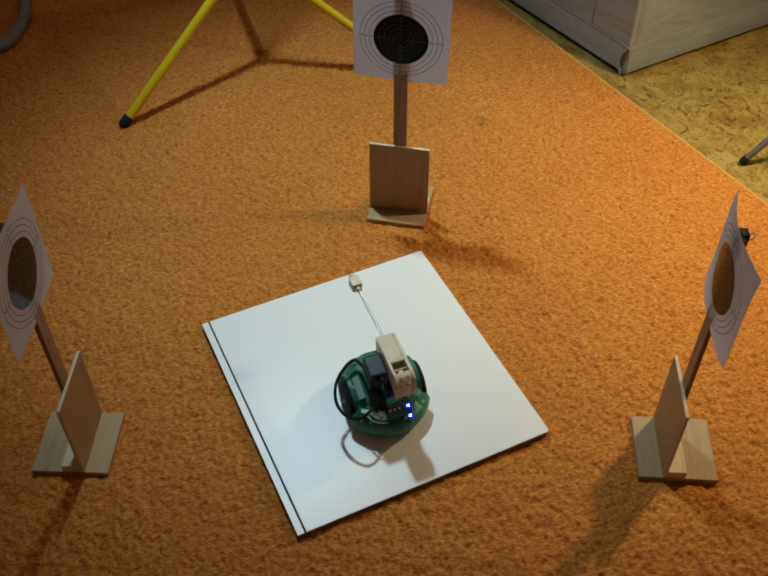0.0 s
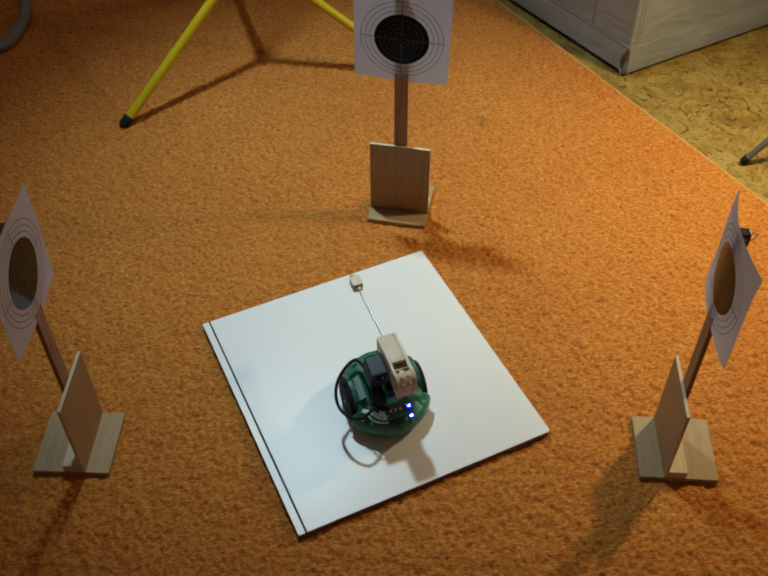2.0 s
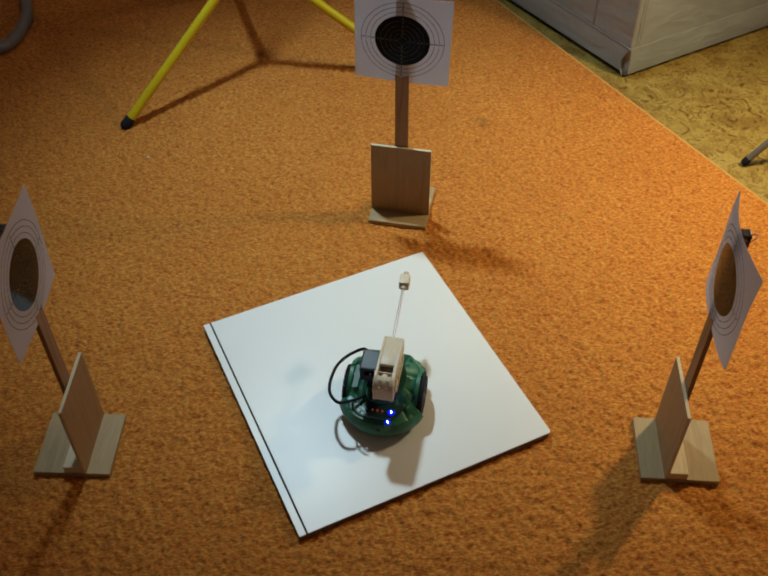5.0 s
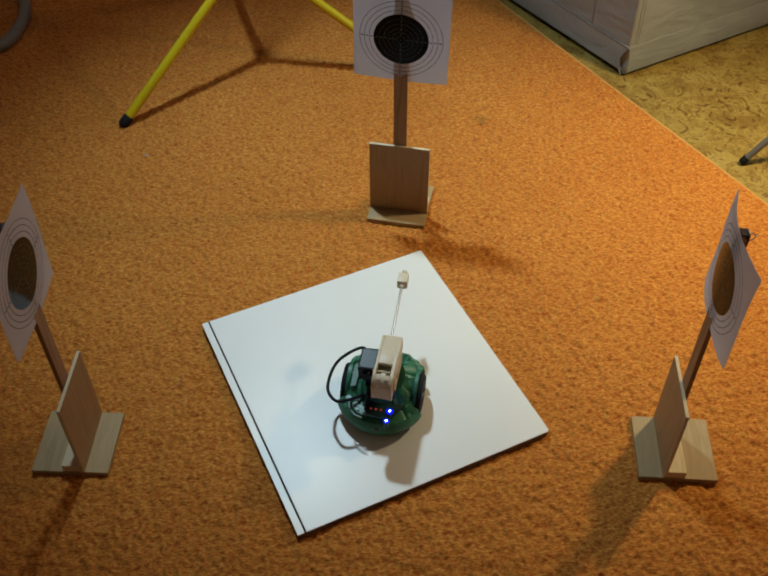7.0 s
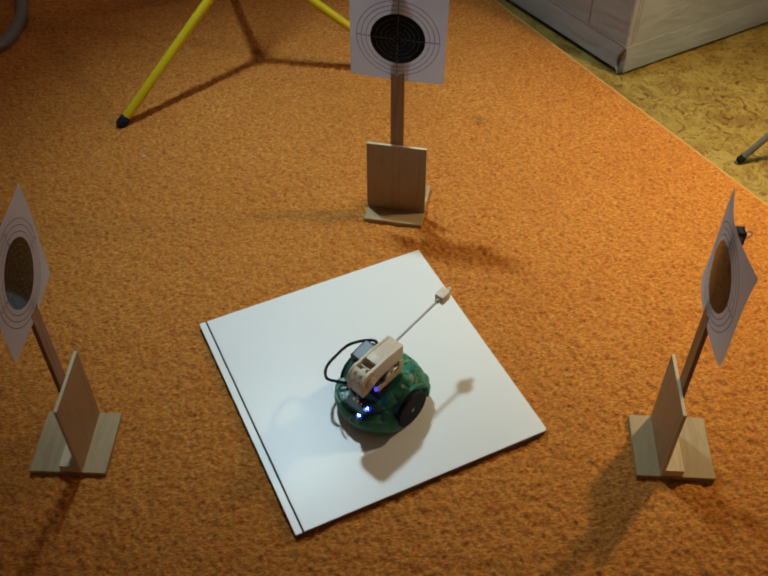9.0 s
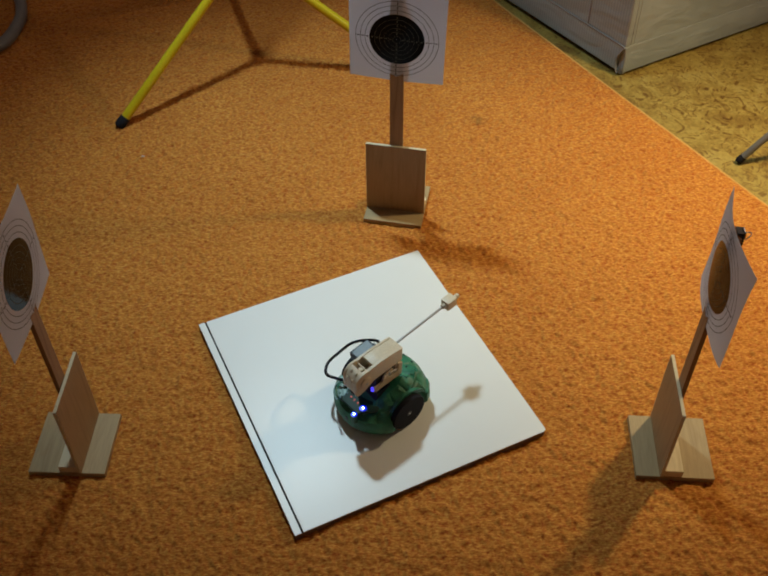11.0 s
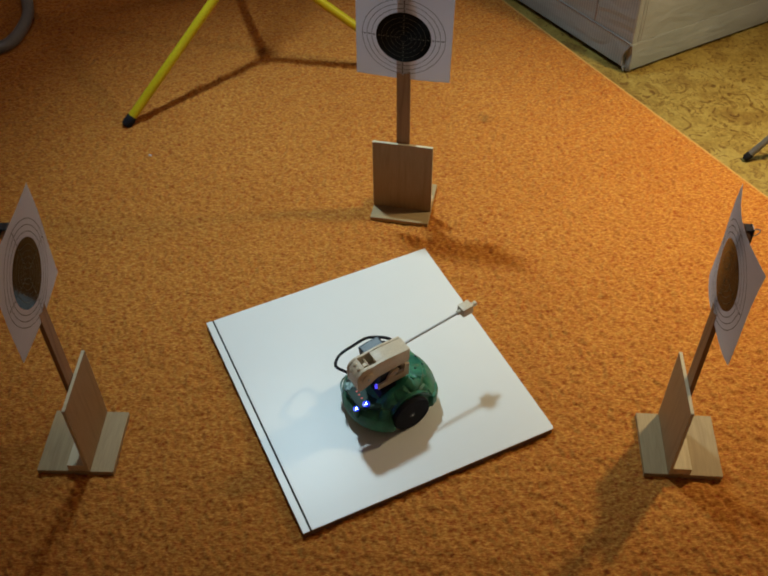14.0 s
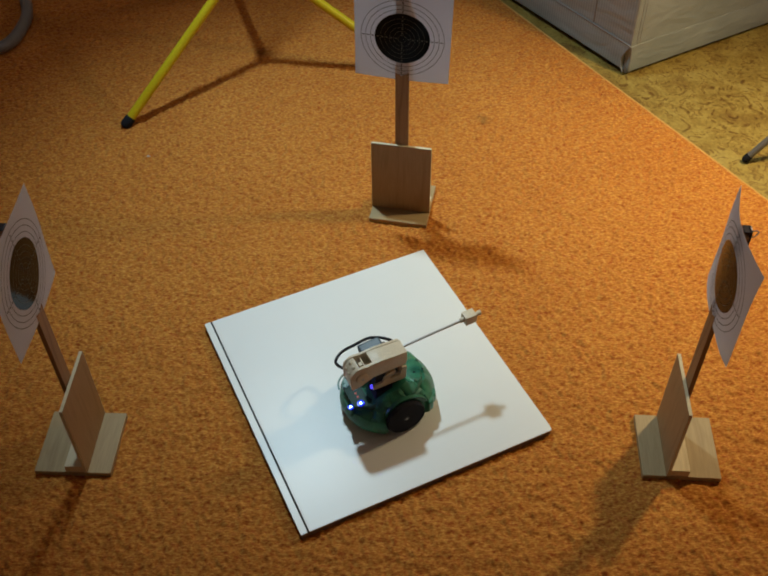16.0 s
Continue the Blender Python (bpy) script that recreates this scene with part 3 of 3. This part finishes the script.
    for x, y, z in ((-0.058, -0.020, 0.0), (-0.078, -0.017, -0.004)):
        part("light_socket", lathe([(0.0060, 0.046), (0.0058, 0.060), (0.0052, 0.0648), (0.0010, 0.0655)], 20), MAT_SHELL, t, "green socket under the lamp", m=pose(x, y, z), smooth=40)
        # glowing disc added round each lamp as its halo, wider at the first
        g = 1.2 if x > -0.07 else 1.0
        part("light_halo", lathe([(0.0030, 0.0655), (0.0064 * g, 0.0662), (0.0060 * g, 0.0670), (0.0029, 0.0674)], 16), MAT_BLUEHALO, t, "glowing blue disc standing in for the lamp's halo", m=pose(x, y, z + 0.0010))
    part("arm_light", lathe([(0.002, 0.100), (0.0035, 0.102), (0.0035, 0.108), (0.001, 0.110)], 12), MAT_BLUEGLOW, t, "lit violet-blue lamp under the arm", m=pose(-0.034, -0.0200, 0))
    for k in range(3):
        part("red_light", box(-0.0016, 0.0016, -0.0014, 0.0014, 0, 0.0016, 0.0003), MAT_REDLED, t, "small red indicator lamp", m=pose(-0.0570, 0.012 - 0.0095 * k + 0.004, 0.0655))
    for rad in (0.010, 0.018, 0.026, 0.034):
        arc = [(-0.052 - rad * math.cos(a), 0.020 + rad * math.sin(a), 0.0662) for a in np.linspace(0.1, 1.5, 12)]
        part("cover_rib", tube(arc, 0.0017, 8), MAT_TEAL, shell, "pale curved rib on the clear cover")
    # circuit pieces between shell and arm
    part("socket_strip", box(-0.038, 0.022, 0.018, 0.026, 0.068, 0.080, 0.0006), MAT_BLACKPLASTIC, t, "black socket strip")
    for s in (1, -1):
        w = part("wheel", lathe([(0.030, -0.0055), (0.0385, -0.0055), (0.0400, -0.0030), (0.0400, 0.0030), (0.0385, 0.0055), (0.030, 0.0055)], 40, "y"), MAT_RUBBER, t, "black rubber wheel", pose(WHEEL[0], OFF + s * WHEEL[1], WHEEL[2]), smooth=40)
        part("rim", lathe([(0.004, -0.004), (0.0305, -0.004), (0.0305, 0.004), (0.004, 0.004)], 32, "y"), MAT_RUBBER, w, "dark wheel disc", smooth=40)
        for k in range(5):
            part("spoke", box(0.006, 0.029, -0.0052, 0.0052, -0.0022, 0.0022, 0.0006), MAT_RUBBER, w, m=pose(0, 0, 0, 0, 72 * k, 0))
        part("hub", lathe([(0.003, -0.0062), (0.0058, -0.0056), (0.0058, 0.0056), (0.003, 0.0062)], 16, "y"), MAT_BLACKPLASTIC, w)
        part("axle_screw", lathe([(0.0008, 0.0), (0.0018, 0.0), (0.0018, 0.0008), (0.0008, 0.0009)], 10, "y"), MAT_STEEL, w, "bright screw", pose(0, 0.0062 if s > 0 else -0.0070, 0))
    # turret mount and servo
    part("turret_base", extruded([(-0.030, 0.068), (0.030, 0.068), (0.026, 0.086), (-0.026, 0.086)], -0.024, 0.010, "y", 0.001), MAT_BLACKPLASTIC, t, "black turret base")
    part("arm_bracket", extruded([(-0.034, 0.100), (0.034, 0.102), (0.036, 0.134), (0.026, 0.136), (0.023, 0.117), (0.004, 0.115), (0.000, 0.121), (-0.012, 0.120), (-0.014, 0.113), (-0.034, 0.111)], -0.026, -0.021, "y", 0.0008), MAT_BEIGE, t, "cream arm bracket")
    part("bracket_post", box(0.022, 0.032, -0.0205, 0.004, 0.0865, 0.1448, 0.001), MAT_BEIGE, t)
    part("linkage", extruded([(-0.012, 0.122), (0.002, 0.119), (0.014, 0.130), (0.010, 0.137), (-0.004, 0.131)], -0.0250, -0.0212, "y", 0.0010), MAT_BEIGE, t, "cream linkage lever")
    part("linkage_pin", lathe([(0.0008, -0.0014), (0.0022, -0.0012), (0.0022, 0.0006), (0.0008, 0.0008)], 10, "y"), MAT_STEEL, t, "bright pin", pose(0.004, -0.0256, 0.126))
    part("arm_saddle", box(-0.026, 0.020, -0.0190, 0.002, 0.0830, 0.1400, 0.0015), MAT_BLACKPLASTIC, t, "dark block carrying the arm")
    part("push_rod", tube([(-0.010, -0.0240, 0.126), (0.026, -0.0240, 0.122)], 0.0018, 8), MAT_STEEL, t, "bright steel push rod")
    SERVO_TILT = Matrix.Translation((-0.009, 0.003, 0.137)) @ pose(0, 0, 0, 0, -7.4, 0) @ Matrix.Translation((0.008, 0, -0.130))
    servo = part("servo", box(-0.030, 0.014, 0.0090, 0.042, 0.110, 0.150, 0.001), MAT_SERVOCASE, t, "dark servo motor box", SERVO_TILT)
    part("servo_label", box(-0.027, 0.011, 0.0125, 0.039, 0.1501, 0.1506), MAT_SERVOLABEL, servo, "shiny blue-grey label")
    for x in (-0.0366, 0.0142):
        part("servo_ear", box(x, x + 0.0065, 0.014, 0.032, 0.137, 0.140, 0.0004), MAT_SERVOCASE, servo)
    part("servo_post", box(-0.014, 0.010, 0.017, 0.036, 0.068, 0.1168), MAT_SERVOCASE, t)
    part("servo_screw", lathe([(0.001, 0.1402), (0.0022, 0.1402), (0.0022, 0.1415), (0.001, 0.1418)], 10), MAT_STEEL, servo, "bright screw", pose(-0.033, 0.0210, 0.0))
    # cream arm: two cheeks, a top plate, a rounded tail with an open slot
    def tail(r, a0, a1, n=14):
        return [(-0.056 + r * math.cos(radians(a)), 0.1505 + r * math.sin(radians(a))) for a in np.linspace(a0, a1, n)]

    side = [(0.034, 0.140), (0.034, 0.173), (-0.016, 0.1755), *tail(0.0230, 72, 168), (-0.0775, 0.1235), (-0.0745, 0.1205), (-0.060, 0.1225), (-0.034, 0.136)]
    for y0, y1 in ((-0.0270, -0.0205), (0.0060, 0.0110)):
        part("arm_cheek", extruded(side, y0, y1, "y", 0.0012), MAT_BEIGE, t, smooth=35)
    part("arm_top", extruded([(0.0335, 0.165), (0.0335, 0.1718), (-0.016, 0.1742), (-0.033, 0.1733), (-0.033, 0.166)], -0.0204, 0.0059, "y", 0.0008), MAT_BEIGE, t, smooth=35)
    part("arm_floor", extruded([(0.0335, 0.141), (0.0335, 0.146), (-0.032, 0.144), (-0.052, 0.137), (-0.052, 0.130), (-0.032, 0.138)], -0.0204, 0.0059, "y"), MAT_BEIGE, t, smooth=35)
    part("arm_tail", extruded([*tail(0.0220, 97, 168), (-0.0766, 0.1240), (-0.0740, 0.1217), (-0.062, 0.1235), (-0.0587, 0.140)], -0.0204, 0.0059, "y", 0.0010), MAT_BEIGE, t, smooth=35)
    part("tail_boss", lathe([(0.002, -0.0012), (0.0105, -0.0012), (0.0125, 0.0), (0.0125, 0.0024), (0.009, 0.0032), (0.002, 0.0032)], 24, "y"), MAT_BEIGE, t, "round cream pivot boss", pose(-0.056, -0.0295, 0.1470), smooth=40)
    part("boss_screw", lathe([(0.0008, -0.0014), (0.0024, -0.0012), (0.0024, 0.0), (0.0008, 0.0)], 12, "y"), MAT_STEEL, t, "pivot screw", pose(-0.056, -0.0308, 0.1470))
    part("trigger_block", box(-0.054, -0.044, -0.0115, -0.0025, 0.137, 0.164, 0.0015), MAT_BEIGE, t, "cream trigger block in the slot")
    part("slot_pin", tube([(-0.046, -0.0285, 0.165), (-0.046, 0.0135, 0.165)], 0.0014, 10), MAT_BEIGE, t, "cream cross pin")
    for y in (-0.014, -0.001):
        part("tail_stud", lathe([(0.001, 0.0), (0.0034, 0.0), (0.0034, 0.0022), (0.001, 0.0028)], 12), MAT_BEIGE, t, "moulded stud", pose(-0.056 - 0.0110, y, 0.1505 + 0.0188, 0, -30, 0))
        part("tail_stud", lathe([(0.001, 0.0), (0.0030, 0.0), (0.0030, 0.0020), (0.001, 0.0026)], 12), MAT_BEIGE, t, "moulded stud", pose(-0.056 - 0.0206, y, 0.1505 + 0.0070, 0, -71, 0))
    part("muzzle_plate", box(0.0336, 0.0370, -0.0240, 0.0080, 0.143, 0.170, 0.0008), MAT_BEIGE, t)
    part("barrel", tube([(0.030, -0.0050, 0.1672), (0.172, -0.0003, 0.1735)], 0.0025, 12), MAT_STEEL, t, "thin bright steel rod", smooth=40)
    tip = part("barrel_tip", box(-0.012, 0.012, -0.0100, 0.0100, -0.0105, 0.0105, 0.002), MAT_BEIGE, t, "cream block on the rod's end", pose(0.1800, 0, 0.1742, 0, -2.5, 1.8), smooth=35)
    part("tip_nub", lathe([(0.0042, 0.012), (0.0042, 0.019), (0.0052, 0.020), (0.0048, 0.0245), (0.001, 0.0255)], 14, "x"), MAT_BEIGE, tip, smooth=40)
    part("tip_collar", lathe([(0.0034, -0.020), (0.0048, -0.019), (0.0048, -0.012)], 14, "x"), MAT_BEIGE, tip, smooth=40)
    part("cable", tube(spline([(0.014, 0.040, 0.120), (0.044, 0.050, 0.1166), (0.038, 0.074, 0.1075), (0.016, 0.098, 0.095), (-0.012, 0.107, 0.079), (-0.044, 0.101, 0.079), (-0.065, 0.080, 0.083), (-0.058, 0.058, 0.084), (-0.042, 0.044, 0.076), (-0.030, 0.036, 0.070)], 8), 0.0030, 10), MAT_RUBBER, t, "black looped cable", smooth=60)
    for k, (y, z) in enumerate(((0.028, 0.080), (0.031, 0.084), (0.034, 0.079))):
        part("thin_wire", tube(spline([(0.010, y, 0.099), (-0.022, y + 0.006, z + 0.014), (-0.044, y + 0.002, z), (-0.050, y - 0.012, 0.066)], 6), 0.0009, 6), MAT_RUBBER, t, "thin dark wire")
    # the whole arm sits a little above its block
    for ob in t.children:
        if ob.name.split(".")[0] in ARM_PARTS:
            ob.location.z += 0.004
    return t


# ---- floodlight tripods, sofa, chair ----
def flood_tripod(name, label, hub, feet, enamel, head, aim, slim=1.0):
    t = thing(name, pose(hub[0], hub[1], 0), label, "tripod", "floodlight tripods")
    o = Vector((hub[0], hub[1], 0))
    h = Vector((0, 0, hub[2]))
    for f in feet:
        foot = Vector(f) - o
        d = (h - foot).normalized()
        leg = part("leg", tube([foot + d * 0.022, foot + d * 0.05, h - d * 0.03], 0.0122 * slim, 16), enamel, t, smooth=40)
        part("rubber_foot", tube([foot + d * 0.006, foot + d * 0.012, foot + d * 0.032 * slim, foot + d * 0.038 * slim], [r * slim for r in (0.010, 0.0142, 0.0140, 0.0130)], 16), MAT_RUBBER, leg, "black rubber foot cap", smooth=50)
    part("collar", lathe([(0.015, hub[2] - 0.045), (0.023, hub[2] - 0.035), (0.024, hub[2] + 0.015), (0.016, hub[2] + 0.035)], 20), MAT_BLACKPLASTIC, t, "black collar", smooth=40)
    top = head.z + 0.03
    part("column", tube([(0, 0, hub[2] - 0.045), (0, 0, top)], 0.0125, 16), enamel, t, smooth=40)
    rel = Vector(head) - o
    way = (Vector(aim) - Vector(head)).normalized()
    m = look(rel - way * 0.012, rel + way)
    part("lamp_head", box(-0.075, 0.075, -0.050, 0.050, 0.040, 0.100, 0.012), MAT_BLACKPLASTIC, t, "black floodlight housing", m)
    part("head_arm", tube([(0, 0, top - 0.03), rel - way * 0.09], 0.009, 10), MAT_GREYTUBE, t)
    return t


def sofa():
    """A boxy upholstered seat: only its lower corner comes into view."""
    t = thing("sofa", pose(0.675, 2.275, LOW), "grey-blue upholstered sofa with welted seams, its corner near the carpet", "sofa")
    a, b = Vector((0.880, 0.475, 0)), Vector((-0.573, 0.820, 0))
    # W: height of the lower band
    L, D, H, W = 1.30, 0.85, 0.80, 0.098

    def at(i, j, z=0.0):
        return a * i + b * j + Vector((0, 0, z))

    def slab(i0, i1, j0, j1, z0, z1, bevel):
        return extruded([at(i, j)[:2] for i, j in ((i0, j0), (i1, j0), (i1, j1), (i0, j1))], z0, z1, "z", bevel, 3)

    def block(g, z0, z1, bevel):
        return slab(g, L - g, g, D - g, z0, z1, bevel)

    def sheet(way, out, outline, thick):
        """A padded panel standing along way: outline in (length, height)."""
        bm = bmesh.new()
        lo = [bm.verts.new(way * s + Vector((0, 0, z))) for s, z in outline]
        hi = [bm.verts.new(way * s + out * thick + Vector((0, 0, z))) for s, z in outline]
        bm.faces.new(lo)
        bm.faces.new(hi[::-1])
        for q in range(len(lo)):
            k = (q + 1) % len(lo)
            bm.faces.new((lo[q], hi[q], hi[k], lo[k]))
        bmesh.ops.recalc_face_normals(bm, faces=bm.faces)
        bmesh.ops.bevel(bm, geom=bm.edges[:], offset=0.003, segments=2, profile=0.6, affect="EDGES")
        return bm

    na, nb = Vector((0.475, -0.880, 0)), Vector((-0.820, -0.573, 0))
    # added recessed block; its black stands in for the shadow line at the base
    part("gap_block", block(0.026, 0, W - 0.004, 0.002), MAT_RUBBER, t, "dark recessed block added for the shaded gap under the sofa")
    part("skirt_side", sheet(a, -na, [(0.010, 0.012), (0.006, 0.030), (0.007, 0.055), (0.004, W - 0.010), (0.0, W), (L, W), (L, 0.012), (0.20, 0.013)], 0.012), MAT_SOFA, t, "grey fabric lower band", smooth=40)
    part("skirt_front", sheet(b, -nb, [(0.012, 0.017), (0.022, 0.032), (0.022, 0.055), (0.010, W - 0.020), (0.0, W), (D, W), (D, 0.017)], 0.014), MAT_SOFA, t, "grey fabric lower band", smooth=40)
    part("corner_lining", tube(spline([at(0.017, 0.016, 0.006), at(0.016, 0.016, 0.040), at(0.016, 0.016, W - 0.012)], 5), 0.0095, 12), MAT_PIPING, t, "grey lining seen in the corner slit", smooth=60)
    part("seat_base", slab(0.20, L - 0.20, 0.36, D - 0.0012, W - 0.012, 0.30, 0.008), MAT_SOFA, t, smooth=40)
    part("seat_cushion", slab(0.20, L - 0.20, 0.36, D - 0.004, 0.3005, 0.43, 0.030), MAT_SOFA, t, "grey seat cushion", smooth=40)
    part("backrest", slab(0.0012, L - 0.0012, 0.0012, 0.359, W - 0.012, H, 0.008), MAT_SOFA, t, smooth=40)
    for i in (0.0012, L - 0.199):
        part("armrest", slab(i, i + 0.1978, 0.3595, D - 0.0012, W - 0.012, 0.62, 0.008), MAT_SOFA, t, smooth=40)
    part("corner_welt", tube(spline([at(0.002, 0.002, W), at(0.004, 0.004, W + 0.036), at(0.0045, 0.0045, 0.20), at(0.004, 0.004, H - 0.02)], 6), 0.0022, 8), MAT_PIPING, t, smooth=60)
    part("slit_welt", tube(spline([at(0.010, -0.001, 0.012), at(0.005, -0.002, 0.034), at(0.006, -0.002, 0.060), at(0.001, -0.002, W - 0.002)], 6), 0.0018, 8), MAT_PIPING, t, smooth=60)
    part("slit_welt", tube(spline([at(-0.001, 0.012, 0.010), at(-0.002, 0.021, 0.030), at(-0.002, 0.021, 0.058), at(-0.002, 0.001, W - 0.002)], 6), 0.0018, 8), MAT_PIPING, t, smooth=60)
    part("skirt_welt", tube([at(-0.0006, D, W), at(-0.0006, 0.0, W)], 0.0020, 8), MAT_PIPING, t, smooth=60)
    part("seam", tube([at(0.0008, 0.148, W + 0.004), at(0.0008, 0.148, H - 0.03)], 0.0030, 6), MAT_PIPING, t, "stitched seam")
    for q in (0.020, 0.030):
        part("seam", tube([at(q, 0.0010, W + 0.004), at(q, 0.0010, H - 0.02)], 0.0010, 6), MAT_PIPING, t, "stitched seam")
    return t


def tube_chair():
    t = thing("tube_chair", pose(-1.081, 2.50, 0), "grey bent-tube chair runner on the carpet", "chair")
    z = 0.0235
    pts = [(-0.62, -0.13, z), (-0.30, -0.125, z), (-0.10, -0.120, z), (-0.030, -0.092, z), (-0.003, -0.050, z), (0.006, 0.02, z), (0.002, 0.09, z), (-0.030, 0.19, z), (-0.080, 0.30, z), (-0.16, 0.36, z), (-0.40, 0.40, z), (-0.62, 0.42, z)]
    part("runner", tube(spline(pts, 8), 0.0175, 16), MAT_GREYTUBE, t, smooth=60)
    return t


def lint():
    """A crumb of white lint caught in the pile."""
    bm = tube(spline([(-0.004, 0, 0), (-0.001, 0.003, 0.0012), (0.002, -0.001, 0.0008), (0.005, 0.001, 0)], 4), [0.0006] * 3 + [0.0014] * 7 + [0.0006] * 3, 6)
    t = part("lint", bm, MAT_PAPER, m=pose(-0.604, 1.922, 0.0078, 0, 0, 20))
    tagged(t, "small white crumb of lint on the carpet", "lint")


room()
panel()
targets()
ROB = robot()
flood_tripod("yellow_tripod", "yellow steel floodlight tripod with black rubber feet", (-0.352, 2.330, 0.350),
             ((-0.694, 2.047, 0.002), (0.097, 2.290, 0.004), (-0.470, 2.750, 0.004)), MAT_YELLOW, FLOOD_COOL, COOL_AIM)
flood_tripod("grey_tripod", "grey steel floodlight tripod on the marbled floor", (1.25, 1.90, 0.50),
             ((0.905, 1.895, LOW), (1.43, 2.18, LOW), (1.41, 1.61, LOW)), MAT_GREYTUBE, FLOOD_WARM, WARM_AIM, 0.70)
sofa()
tube_chair()
lint()
carpet()


# ---- what moves ----
YAW = ((0, 108.5), (1.5, 108.7), (2.0, 108.5), (2.2, 108.3), (2.5, 103.5), (3.0, 93.9), (3.5, 85.5), (3.8, 80.2), (4.0, 78.6), (4.2, 78.5), (6.5, 78.4), (7.0, 78.5), (7.25, 78.3),
       (7.5, 76.1), (8.0, 66.6), (8.5, 57.9), (9.0, 49.1), (9.2, 46.6), (9.5, 45.2), (11.5, 42.0), (12.0, 40.3), (12.5, 38.7), (13.0, 36.6), (13.5, 35.3), (14.0, 34.5),
       (14.5, 33.5), (15.0, 31.7), (15.5, 29.6), (16.0, 28.2))


def turned(a):
    # the robot creeps a few millimetres sideways as it turns on its wheels
    f = (a - 78.5) / 30.0
    return pose(ROBOT[0] + 0.0045 * f - 0.0008, ROBOT[1] + 0.002, PANEL_Z, 0, 0, a + 1.6 * f)


def motions():
    walk(ROB, [(t, turned(a)) for t, a in YAW])
    for w in ROB.children:
        if w.name.startswith("wheel") and "arch" not in w.name:
            s = 1 if w.location.y > OFF else -1
            walk(w, [(t, pose(WHEEL[0], OFF + s * WHEEL[1], WHEEL[2], 0, s * (a - 108.5) * WHEEL[1] / WHEEL[2], 0)) for t, a in YAW])


motions()
